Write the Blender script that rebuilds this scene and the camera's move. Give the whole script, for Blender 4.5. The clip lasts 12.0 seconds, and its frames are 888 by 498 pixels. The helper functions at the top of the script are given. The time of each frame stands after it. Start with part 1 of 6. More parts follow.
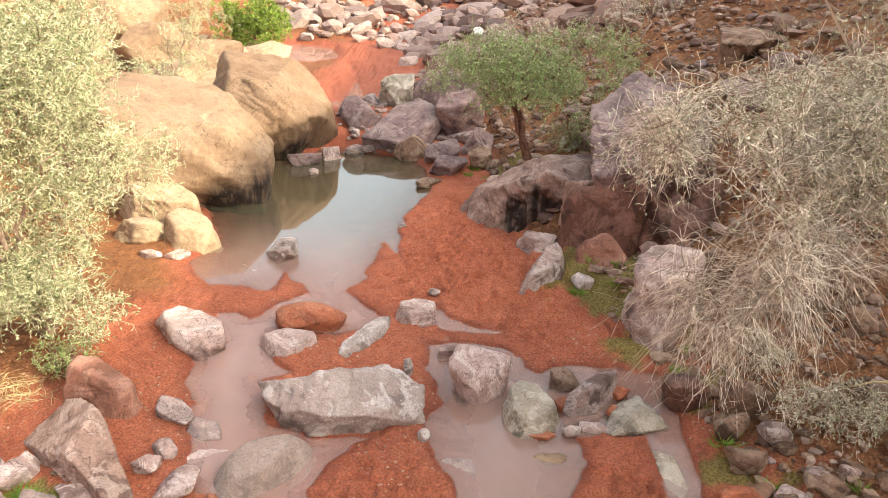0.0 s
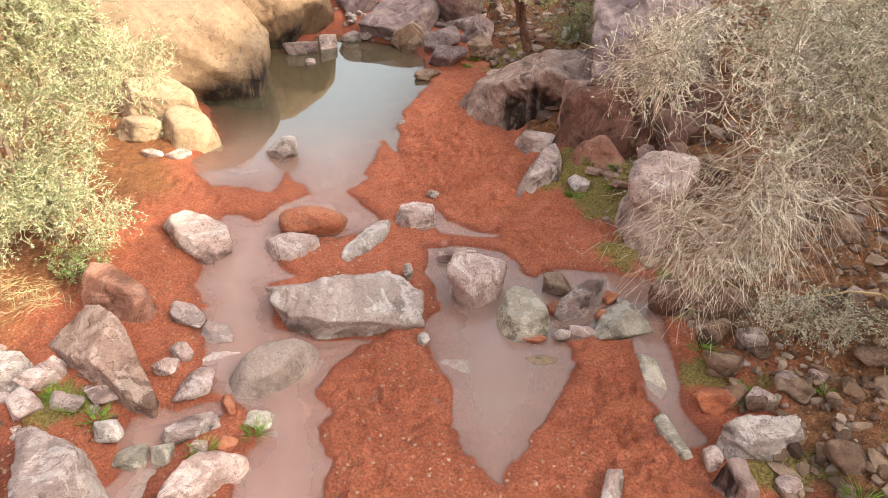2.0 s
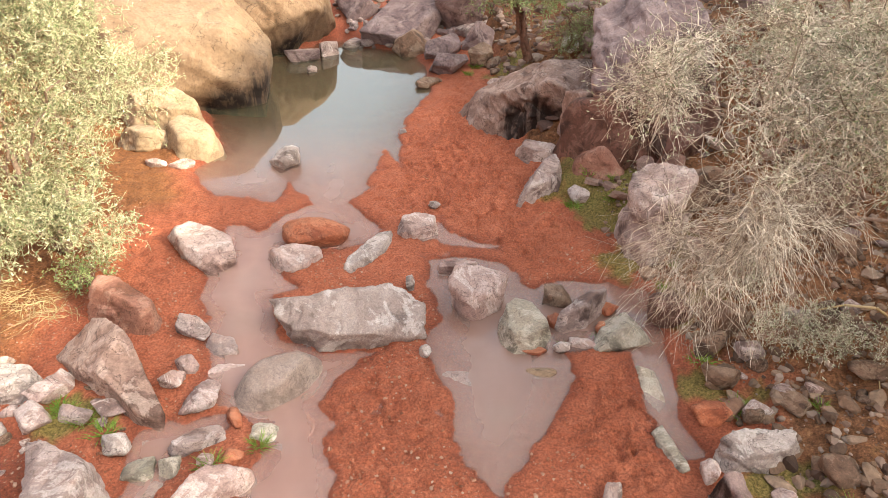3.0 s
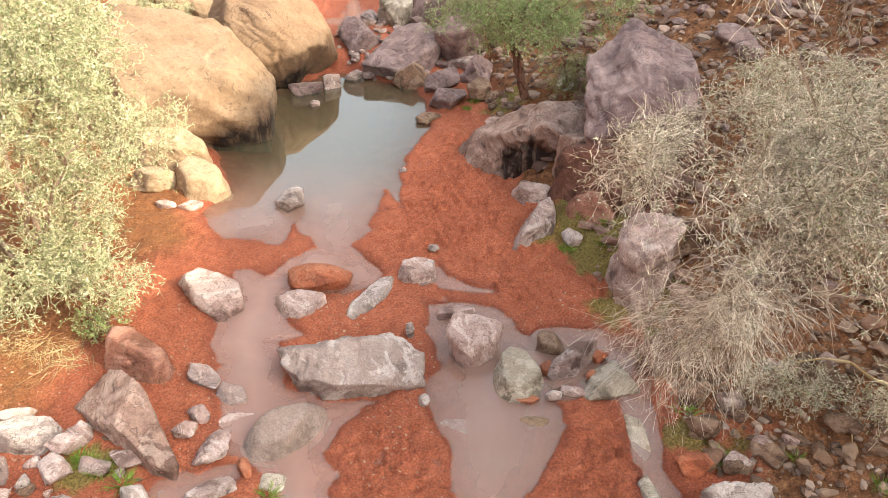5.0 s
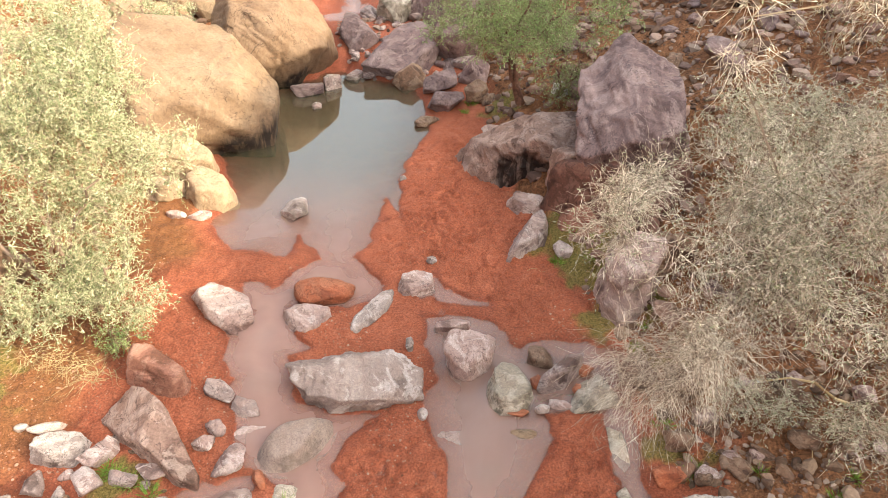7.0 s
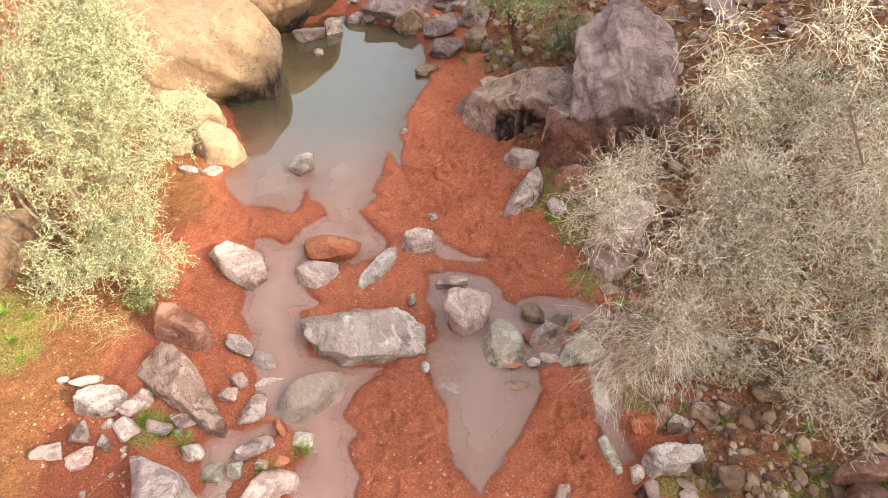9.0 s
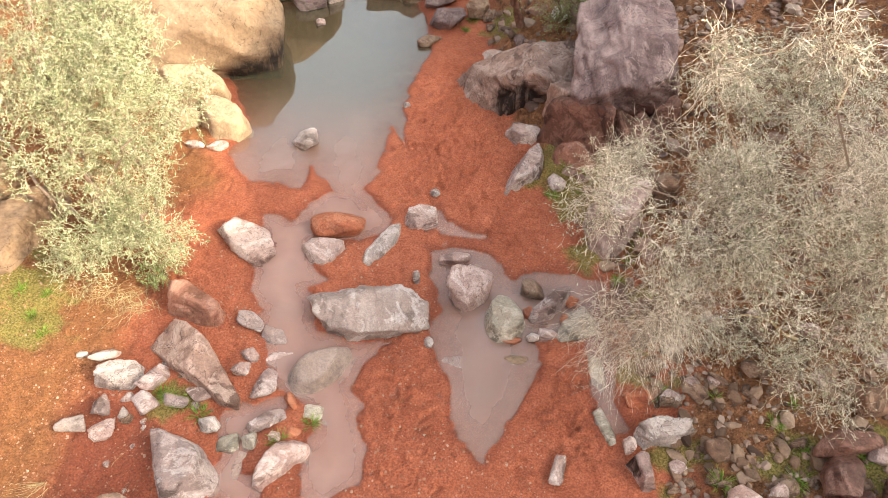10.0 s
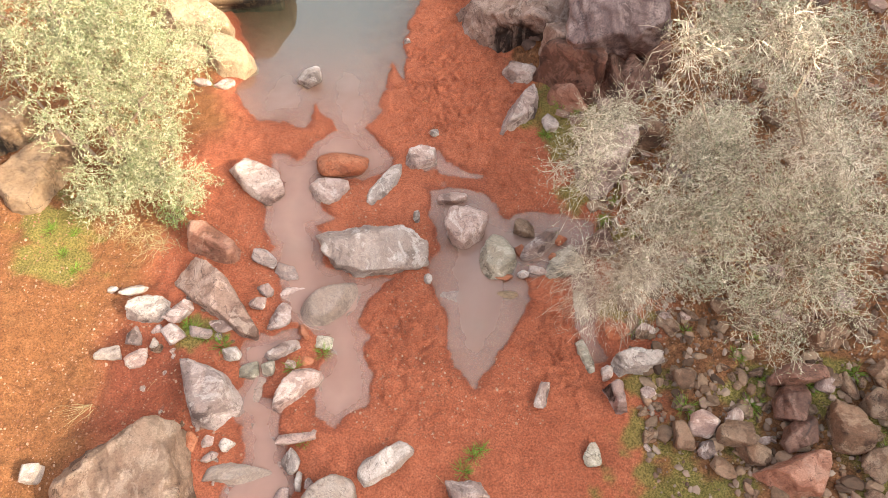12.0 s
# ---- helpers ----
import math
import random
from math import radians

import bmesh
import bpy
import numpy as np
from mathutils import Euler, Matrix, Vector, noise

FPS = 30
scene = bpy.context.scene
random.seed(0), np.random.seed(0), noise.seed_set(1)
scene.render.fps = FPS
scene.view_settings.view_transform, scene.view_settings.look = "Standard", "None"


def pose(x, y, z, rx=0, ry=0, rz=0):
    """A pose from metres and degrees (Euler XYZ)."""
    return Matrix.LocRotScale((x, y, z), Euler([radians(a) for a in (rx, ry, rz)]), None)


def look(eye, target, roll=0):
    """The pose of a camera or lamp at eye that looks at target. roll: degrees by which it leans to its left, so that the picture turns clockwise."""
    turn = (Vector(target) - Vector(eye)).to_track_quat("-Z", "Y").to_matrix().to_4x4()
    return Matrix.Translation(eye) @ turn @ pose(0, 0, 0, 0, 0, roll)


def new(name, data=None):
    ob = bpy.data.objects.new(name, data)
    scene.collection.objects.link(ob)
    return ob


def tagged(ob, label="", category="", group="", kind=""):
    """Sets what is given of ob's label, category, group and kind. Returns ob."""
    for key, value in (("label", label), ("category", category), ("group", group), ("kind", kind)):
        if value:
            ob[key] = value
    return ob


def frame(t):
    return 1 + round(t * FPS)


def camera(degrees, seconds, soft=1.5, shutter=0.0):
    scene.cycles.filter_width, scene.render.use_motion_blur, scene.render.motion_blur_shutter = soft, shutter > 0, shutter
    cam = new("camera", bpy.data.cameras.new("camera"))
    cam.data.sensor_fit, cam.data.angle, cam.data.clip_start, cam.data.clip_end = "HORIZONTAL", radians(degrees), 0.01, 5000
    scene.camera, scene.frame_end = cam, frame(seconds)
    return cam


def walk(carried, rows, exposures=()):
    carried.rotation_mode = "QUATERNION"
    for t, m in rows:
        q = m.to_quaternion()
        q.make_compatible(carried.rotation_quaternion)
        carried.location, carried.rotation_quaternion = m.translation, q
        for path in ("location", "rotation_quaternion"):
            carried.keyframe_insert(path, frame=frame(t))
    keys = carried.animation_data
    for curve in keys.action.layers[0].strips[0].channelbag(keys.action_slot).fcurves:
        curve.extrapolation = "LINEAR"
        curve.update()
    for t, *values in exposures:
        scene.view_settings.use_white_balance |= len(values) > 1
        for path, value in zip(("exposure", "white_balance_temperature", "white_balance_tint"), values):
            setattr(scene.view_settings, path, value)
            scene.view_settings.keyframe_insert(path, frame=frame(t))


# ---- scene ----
cam = camera(63.8, 12.0, soft=0.85)
METRES, EYE, TILT, LEAN, TURN = 5.0, 4.75, -24.4, 0.0, 0.0
ROWS = [
    (0.0, 0.0, 0.0, 0.0, 0.0, 0.0, -0.0),
    (0.5, 0.0019, -0.0111, 0.0294, -0.0, -2.4, 0.0),
    (1.0, 0.0059, -0.0247, 0.0543, -0.01, -4.93, 0.0),
    (1.5, 0.006, -0.0315, 0.0713, -0.0, -7.49, -0.02),
    (2.0, 0.0037, -0.038, 0.0853, -0.0, -10.17, -0.05),
    (2.5, 0.0003, -0.044, 0.0994, -0.01, -10.31, -0.05),
    (4.5, 0.0041, -0.0984, 0.2263, 0.12, -10.37, 0.04),
    (5.0, 0.0086, -0.1147, 0.2622, 0.11, -10.37, 0.06),
    (5.5, 0.0119, -0.1342, 0.3046, 0.11, -10.36, 0.08),
    (6.0, 0.0113, -0.1561, 0.351, 0.1, -10.47, 0.07),
    (6.5, 0.0121, -0.1768, 0.3928, 0.1, -11.81, 0.09),
    (7.0, 0.0166, -0.2012, 0.4363, 0.1, -13.34, 0.08),
    (9.0, 0.0137, -0.2917, 0.6199, 0.04, -20.54, 0.07),
    (9.5, 0.0078, -0.3072, 0.6693, 0.04, -22.43, 0.04),
    (10.0, 0.0049, -0.3239, 0.7153, 0.05, -24.33, 0.01),
    (10.5, 0.0032, -0.344, 0.7636, 0.06, -26.32, -0.01),
    (11.0, 0.0054, -0.3658, 0.8097, 0.09, -28.3, -0.01),
    (11.5, 0.0079, -0.3871, 0.8562, 0.12, -30.27, -0.03),
    (12.0, 0.0144, -0.4109, 0.9069, 0.18, -32.38, -0.03),
]
walk(cam, [(t, pose(0, 0, EYE, TILT, LEAN, TURN) @ pose(METRES * x, METRES * y, METRES * z, 90 + pitch, roll, yaw)) for t, x, y, z, yaw, pitch, roll in ROWS],
     exposures=[(0.0, 2.37, 7000, 3), (12.0, 2.37, 7000, 3)])

# ---- camera, light, sky ----
SUN_ELEV, SUN_AZ = radians(32.5), radians(-25.0)   # azimuth from +x towards +y
sun_dir = Vector((math.cos(SUN_ELEV) * math.cos(SUN_AZ), math.cos(SUN_ELEV) * math.sin(SUN_AZ), math.sin(SUN_ELEV)))
sun_data = bpy.data.lights.new("sun", "SUN")
sun_data.energy, sun_data.angle, sun_data.color = 1.6, radians(0.6), (1.0, 0.88, 0.68)
sun = new("sun", sun_data)
sun.matrix_world = look(sun_dir * 60, (0, 0, 0))

world = bpy.data.worlds.new("sky")
scene.world = world
world.use_nodes = True
wn = world.node_tree.nodes
sky = wn.new("ShaderNodeTexSky")
sky.sky_type, sky.sun_disc = "NISHITA", False
sky.sun_elevation, sky.sun_rotation = SUN_ELEV, math.pi / 2 - SUN_AZ
sky.air_density, sky.dust_density, sky.ozone_density = 1.0, 4.0, 1.0
wn["Background"].inputs["Strength"].default_value = 0.15
haze = wn.new("ShaderNodeHueSaturation")                # thin high haze takes most of the blue out of the sky
haze.inputs["Saturation"].default_value = 0.45
world.node_tree.links.new(sky.outputs[0], haze.inputs["Color"])
world.node_tree.links.new(haze.outputs[0], wn["Background"].inputs["Color"])

# ---- numeric helpers ----
rng = np.random.default_rng(7)


def hash3(ix, iy, iz, s):
    """A repeatable random number from 0 to 1 for each whole-numbered lattice point."""
    h = (ix.astype(np.int64) * 374761393 + iy.astype(np.int64) * 668265263 + iz.astype(np.int64) * 2147483647 + s * 974634777) & 0xFFFFFFFF
    h = ((h ^ (h >> 13)) * 1274126177) & 0xFFFFFFFF
    h = ((h ^ (h >> 16)) * 2246822519) & 0xFFFFFFFF
    return ((h ^ (h >> 13)) & 0xFFFFFF) / 16777215.0


def vnoise(x, y, z, s=0):
    """Smooth value noise, -1 to 1."""
    fx, fy, fz = np.floor(x), np.floor(y), np.floor(z)
    u, v, w = x - fx, y - fy, z - fz
    u, v, w = u * u * (3 - 2 * u), v * v * (3 - 2 * v), w * w * (3 - 2 * w)
    total = 0
    for i in (0, 1):
        for j in (0, 1):
            for k in (0, 1):
                total = total + hash3(fx + i, fy + j, fz + k, s) * (u if i else 1 - u) * (v if j else 1 - v) * (w if k else 1 - w)
    return total * 2 - 1


def fbm(x, y, z=0.0, octaves=4, s=0, gain=0.5):
    x, y = np.asarray(x, float), np.asarray(y, float)
    z = np.zeros_like(x) + z
    total, amp = 0, 1.0
    for o in range(octaves):
        total, amp = total + amp * vnoise(x, y, z, s + o * 17), amp * gain
        x, y, z = x * 2.03 + 5.1, y * 2.03 + 1.7, z * 2.03 + 9.2
    return total


def inside_distance(x, y, outline):
    """Distance to a closed plan outline, negative inside."""
    d2 = np.full(x.shape, 1e9)
    odd = np.zeros(x.shape, bool)
    n = len(outline)
    for i in range(n):
        (ax, ay), (bx, by) = outline[i], outline[(i + 1) % n]
        ex, ey = bx - ax, by - ay
        k = np.clip(((x - ax) * ex + (y - ay) * ey) / (ex * ex + ey * ey + 1e-9), 0, 1)
        d2 = np.minimum(d2, (x - ax - k * ex) ** 2 + (y - ay - k * ey) ** 2)
        if by != ay:
            odd ^= ((ay > y) != (by > y)) & (x < (bx - ax) * (y - ay) / (by - ay) + ax)
    return np.where(odd, -1, 1) * np.sqrt(d2)


def smooth(a, b, v):
    k = np.clip((v - a) / (b - a), 0, 1)
    return k * k * (3 - 2 * k)


# ---- the lie of the land ----
MAIN_POOL = [(-3.98, 10.02), (-3.78, 10.45), (-3.8, 11.0), (-4.3, 12.1), (-4.6, 12.7), (-4.8, 14.0), (-4.2, 15.3), (-3.1, 15.9), (-3.0, 16.5), (-2.25, 16.6), (-1.77, 15.95), (-1.21, 15.65),
             (-0.61, 15.28), (-0.39, 14.54), (-0.35, 13.9), (-0.25, 13.45), (-0.61, 12.14), (-0.80, 11.40), (-0.68, 10.54), (-0.68, 10.15), (-1.01, 10.72), (-1.16, 9.44), (-1.38, 9.0), (-1.14, 8.69),
             (-0.88, 8.35), (-0.9, 8.04), (-1.28, 7.84), (-1.55, 8.6), (-1.95, 8.95), (-2.36, 9.68), (-2.43, 9.2), (-2.5, 9.06), (-2.73, 9.13), (-3.47, 9.21), (-3.76, 9.6)]
MIDDLE_POOL = [(-3.13, 8.36), (-2.84, 8.42), (-2.51, 8.23), (-2.40, 8.45), (-2.30, 8.72), (-1.95, 8.95), (-1.5, 8.9), (-1.28, 8.63), (-0.91, 8.30), (-0.90, 8.04), (-1.28, 7.84), (-1.38, 7.78),
               (-2.17, 7.80), (-2.05, 7.30), (-1.75, 7.0), (-2.12, 6.84), (-1.81, 6.04), (-1.25, 5.80), (-0.72, 5.88), (-1.14, 5.42), (-1.33, 5.12), (-1.10, 4.79), (-1.00, 4.19), (-1.05, 3.76),
               (-1.25, 3.46), (-1.48, 3.37), (-1.74, 3.50), (-1.89, 3.84), (-1.71, 4.28), (-1.86, 4.74), (-2.14, 4.97), (-2.5, 5.2), (-2.47, 5.52), (-2.75, 6.25), (-2.92, 6.82), (-3.05, 7.47), (-2.85, 7.71)]
LEFT_CHANNEL = [(-2.97, 4.73), (-2.2, 4.9), (-2.1, 4.7), (-2.48, 4.28), (-2.50, 3.84), (-2.25, 3.67), (-2.27, 3.34), (-2.06, 3.02), (-1.95, 2.64), (-1.99, 2.27), (-2.0, 0.8), (-2.9, 0.8),
                (-2.95, 2.27), (-2.93, 2.56), (-2.70, 3.02), (-2.79, 3.34), (-2.95, 3.58), (-2.96, 3.92), (-2.85, 4.10), (-2.99, 4.37)]
RIGHT_POOL = [(-0.19, 7.55), (-0.14, 6.88), (-0.09, 6.37), (-0.24, 5.94), (-0.12, 5.68), (0.06, 5.13), (0.14, 4.56), (0.31, 4.11), (0.49, 3.93), (0.68, 4.15), (0.90, 4.51), (1.09, 4.89), (1.28, 5.23),
              (1.36, 5.58), (1.31, 5.79), (1.86, 5.89), (1.99, 5.89), (1.98, 5.28), (2.04, 4.75), (2.11, 4.38), (2.42, 4.38), (2.30, 4.75), (2.38, 5.33), (2.48, 6.05), (2.57, 6.83), (2.43, 7.00), (2.01, 7.13),
              (1.53, 7.11), (1.14, 6.96), (0.92, 7.24), (0.68, 7.48), (0.20, 7.66)]
RIVULET = [(-0.15, 8.50), (0.05, 8.22), (0.40, 8.08), (0.74, 7.85), (0.66, 7.73), (0.20, 7.90), (-0.10, 8.10), (-0.28, 7.98), (-0.38, 8.17)]
UPPER_POOL = [(-6.8, 27.9), (-5.7, 29.1), (-3.9, 27.7), (-3.4, 25.4), (-4.3, 24.4), (-5.6, 24.4)]
UPPER_RILL = [(-3.3, 24.2), (-3.0, 24.0), (-2.45, 21.0), (-2.2, 18.9), (-2.5, 18.9), (-2.75, 21.9)]
WET_HOLLOW = [(-5.1, 4.75), (-4.75, 4.9), (-3.9, 4.6), (-3.6, 4.3), (-3.7, 3.3), (-4.3, 3.35), (-5.0, 3.2), (-5.35, 3.1), (-4.9, 3.6), (-4.85, 4.3)]
POOLS = (MAIN_POOL, MIDDLE_POOL, LEFT_CHANNEL, RIGHT_POOL, RIVULET, UPPER_POOL, UPPER_RILL)
# below y = -9 an added, unseen hill rises to block low sky light
BED_SCREEN_Y, BED_SCREEN_Z = (-60, -45, -9, 15.5, 17.5, 22, 29, 34, 42, 80, 160), (24, 22, 0, 0, 0.42, 0.58, 0.66, 1.6, 3.2, 14, 40)
RIGHT_Y, RIGHT_X = (-5, 2, 4.5, 6, 7.5, 8.6, 9.6, 11.3, 13.5, 17, 22, 30), (2.7, 2.7, 2.75, 2.6, 2.5, 1.9, 1.4, 0.9, 0.7, 0.6, 0.3, 0.5)
SLOPE_Y, SLOPE_S = (0, 3, 6, 8, 11, 14, 22), (0.14, 0.17, 0.30, 0.36, 0.42, 0.47, 0.42)
LEFT_Y, LEFT_X = (-5, 4, 8, 11, 14, 18, 24, 32), (-5.9, -5.4, -5.2, -5.3, -5.8, -6.0, -7.5, -8.0)
SHADE_Y, SHADE_X = (0, 5.5, 8.0, 8.8, 11, 11.7, 13, 15, 17, 20, 26, 34), (-5.8, -5.2, -4.2, -3.7, -3.9, -4.7, -5.6, -4.8, -4.3, -3.9, -3.4, -3.0)   # where the ridge's shadow ends on level ground


def shore_distance(x, y):
    wob_x, wob_y = 0.07 * fbm(x * 3.1, y * 3.1, 3.0, 5, 5, 0.6), 0.07 * fbm(x * 3.1, y * 3.1, 8.0, 5, 9, 0.6)
    d = np.full(x.shape, 50.0)
    near = (x > -9) & (x < 5) & (y > -3) & (y < 32)
    for outline in POOLS:
        d[near] = np.minimum(d[near], inside_distance((x + wob_x)[near], (y + wob_y)[near], outline))
    return d


def land(x, y, detail=True):
    """Height of the ground, and the masks that its material reads."""
    x, y = np.asarray(x, float), np.asarray(y, float)
    d = shore_distance(x, y)
    bed = np.interp(y, BED_SCREEN_Y, BED_SCREEN_Z)
    h = np.where(d > 0, 0.022 + 0.06 * (1 - np.exp(-d / 0.35)) + 0.012 * np.minimum(d, 4), -0.30 * (1 - np.exp(d / 0.55)) + 0.04 * d)
    right = np.maximum(x - np.interp(y, RIGHT_Y, RIGHT_X) + 0.22 * fbm(x * 0.9, y * 0.9, 2.0, 3, 31), 0)
    left = np.maximum(np.interp(y, LEFT_Y, LEFT_X) - x + 0.25 * fbm(x * 0.8, y * 0.8, 5.0, 3, 33), 0)
    s = np.interp(y, SLOPE_Y, SLOPE_S)
    rise = s * right * smooth(0, 0.6, right) + 0.034 * np.maximum(right - 4, 0) ** 2
    # the canyon side whose crest throws the shade
    crest = math.tan(SUN_ELEV) / math.cos(SUN_AZ) * (33 - np.interp(y - 37.5 * math.tan(SUN_AZ), SHADE_Y, SHADE_X)) + 0.15 * fbm(y * 0.09, y * 0 + 2.2, 0, 3, 77) - bed
    foot = s * np.maximum(8 - np.interp(y, RIGHT_Y, RIGHT_X), 0) + 0.034 * np.maximum(4 - np.interp(y, RIGHT_Y, RIGHT_X), 0) ** 2
    climb = np.clip((x - 8) / 25, 0, 1)
    rise = np.where(x > 8, foot + (crest - foot) * (0.35 * climb + 0.65 * climb ** 2.2), rise)
    lift = 0.20 * left * smooth(0, 0.8, left) + 0.018 * np.maximum(left - 5, 0) ** 2
    lift = np.minimum(lift, 16)
    hollow = inside_distance(x + 0.05 * fbm(x * 4, y * 4, 1.0, 3, 91), y, WET_HOLLOW)
    h = h + bed + rise + lift - 0.035 * smooth(0.02, -0.05, hollow)
    if detail:
        sand = 0.024 * fbm(x * 2.2, y * 2.2, 0, 3, 41) + 0.030 * fbm(x * 5.5, y * 4.2, 0, 3, 47) - 0.02 * np.abs(fbm(x * 7.5, y * 6, 4.0, 2, 49))
        rough = 0.06 * fbm(x * 1.6, y * 1.6, 0, 4, 51) + 0.03 * fbm(x * 7, y * 7, 0, 3, 53)
        bank = smooth(0.1, 0.7, right)
        h = h + (sand * (1 - bank) + rough * bank) * smooth(-0.25, 0.5, d)
    return h, d, right, left


def height(x, y):
    """Height of the ground sheet at one place."""
    i, j = int(np.clip(np.searchsorted(GX, x) - 1, 0, len(GX) - 2)), int(np.clip(np.searchsorted(GY, y) - 1, 0, len(GY) - 2))
    u, v = (x - GX[i]) / (GX[i + 1] - GX[i]), (y - GY[j]) / (GY[j + 1] - GY[j])
    return float((GH[j, i] * (1 - u) + GH[j, i + 1] * u) * (1 - v) + (GH[j + 1, i] * (1 - u) + GH[j + 1, i + 1] * u) * v)

# ---- materials ----
def material(name):
    m = bpy.data.materials.new(name)
    m.use_nodes = True
    return m, m.node_tree.nodes, m.node_tree.links, m.node_tree.nodes["Principled BSDF"]


def node(nodes, kind, **values):
    n = nodes.new("ShaderNode" + kind)
    for key, v in values.items():
        n.inputs[key.replace("_", " ")].default_value = v
    return n


def ramp(nodes, links, source, stops):
    r = nodes.new("ShaderNodeValToRGB")
    e = r.color_ramp.elements
    while len(e) < len(stops):
        e.new(0.5)
    for item, (at, colour) in zip(e, stops):
        item.position, item.color = at, (*colour, 1)
    links.new(source, r.inputs[0])
    return r.outputs[0]


def mix(nodes, links, factor, a, b, blend="MIX"):
    n = nodes.new("ShaderNodeMix")
    n.data_type, n.blend_type, n.clamp_factor = "RGBA", blend, True
    for socket, v in ((n.inputs[0], factor), (n.inputs[6], a), (n.inputs[7], b)):
        if isinstance(v, (float, int)):
            socket.default_value = v
        elif isinstance(v, tuple):
            socket.default_value = (*v, 1)
        else:
            links.new(v, socket)
    return n.outputs[2]


def noise_tex(nodes, links, vec, scale, detail=6, rough=0.6, distortion=0.0):
    n = node(nodes, "TexNoise", Scale=scale, Detail=detail, Roughness=rough, Distortion=distortion)
    links.new(vec, n.inputs["Vector"])
    return n.outputs["Fac"]


def bump(nodes, links, bsdf, source, strength, distance, chain=None):
    b = node(nodes, "Bump", Strength=strength, Distance=distance)
    links.new(source, b.inputs["Height"])
    if chain is not None:
        links.new(chain, b.inputs["Normal"])
    links.new(b.outputs[0], bsdf.inputs["Normal"])
    return b.outputs[0]


def rock_material(name, dark, mid, pale, vein, vein_amount=0.5, rough=0.78, scale=1.0, dust=0.25, speck=0.32):
    """Weathered stone: blotches, banding, pale veins, fine grain, a dusting of red sand."""
    m, ns, ls, bsdf = material(name)
    co = node(ns, "TexCoord")
    info = ns.new("ShaderNodeObjectInfo")
    shift = node(ns, "Mapping")
    ls.new(co.outputs["Object"], shift.inputs["Vector"])
    comb = ns.new("ShaderNodeVectorMath")
    comb.operation = "SCALE"
    comb.inputs[0].default_value = (37, 21, 53)
    ls.new(info.outputs["Random"], comb.inputs["Scale"])
    ls.new(comb.outputs[0], shift.inputs["Location"])
    v = shift.outputs[0]
    big = noise_tex(ns, ls, v, 2.2 * scale, 8, 0.62, 0.6)
    col = ramp(ns, ls, big, [(0.38, dark), (0.455, mid), (0.53, mid), (0.57, pale)])
    spin = ns.new("ShaderNodeVectorRotate")                 # the bedding lies another way in every rock
    spin.inputs["Axis"].default_value = (0.35, 0.5, 0.8)
    angle = node(ns, "Math")
    angle.operation, angle.inputs[1].default_value = "MULTIPLY", 40.0
    ls.new(info.outputs["Random"], angle.inputs[0])
    ls.new(angle.outputs[0], spin.inputs["Angle"])
    ls.new(v, spin.inputs["Vector"])
    stretch = node(ns, "Mapping")
    stretch.inputs["Rotation"].default_value, stretch.inputs["Scale"].default_value = (0.5, 0.4, 0.7), (1.0, 2.0, 1.4)
    ls.new(spin.outputs[0], stretch.inputs["Vector"])
    band = noise_tex(ns, ls, stretch.outputs[0], 1.9 * scale, 9, 0.70, 0.6)
    col = mix(ns, ls, ramp(ns, ls, band, [(0.53, (0, 0, 0)), (0.55, (vein_amount * 0.75,) * 3), (0.66, (vein_amount,) * 3)]), col, vein)
    layer = noise_tex(ns, ls, stretch.outputs[0], 9.0 * max(scale, 0.7), 7, 0.72, 0.9)
    col = mix(ns, ls, 0.42, col, ramp(ns, ls, layer, [(0.34, (0.26, 0.25, 0.25)), (0.48, (0.5, 0.5, 0.5)), (0.64, (0.68, 0.67, 0.66))]), "OVERLAY")
    crack = noise_tex(ns, ls, v, 3.3 * scale, 5, 0.55, 1.8)
    line = node(ns, "Math")
    line.operation, line.inputs[1].default_value = "SUBTRACT", 0.5
    ls.new(crack, line.inputs[0])
    line2 = node(ns, "Math")
    line2.operation = "ABSOLUTE"
    ls.new(line.outputs[0], line2.inputs[0])
    cracks = mix(ns, ls, 1.0, ramp(ns, ls, line2.outputs[0], [(0.0, (1, 1, 1)), (0.013, (0, 0, 0))]), ramp(ns, ls, noise_tex(ns, ls, v, 1.1 * scale, 2, 0.5), [(0.42, (0, 0, 0)), (0.52, (0.9, 0.9, 0.9))]), "MULTIPLY")
    col = mix(ns, ls, cracks, col, tuple(c * 0.45 for c in dark))
    grain = noise_tex(ns, ls, v, 55 * scale, 4, 0.7)
    col = mix(ns, ls, speck, col, ramp(ns, ls, grain, [(0.32, (0.10, 0.10, 0.10)), (0.66, (0.88, 0.88, 0.88))]), "OVERLAY")
    # red silt that has settled on faces that look up
    geo = ns.new("ShaderNodeNewGeometry")
    sep = ns.new("ShaderNodeSeparateXYZ")
    ls.new(geo.outputs["Normal"], sep.inputs[0])
    silt = noise_tex(ns, ls, v, 4.5 * scale, 6, 0.65)
    up = node(ns, "Math")
    up.operation = "MULTIPLY"
    ls.new(sep.outputs[2], up.inputs[0])
    ls.new(silt, up.inputs[1])
    col = mix(ns, ls, ramp(ns, ls, up.outputs[0], [(0.40, (0, 0, 0)), (0.70, (dust,) * 3)]), col, (0.34, 0.15, 0.085))
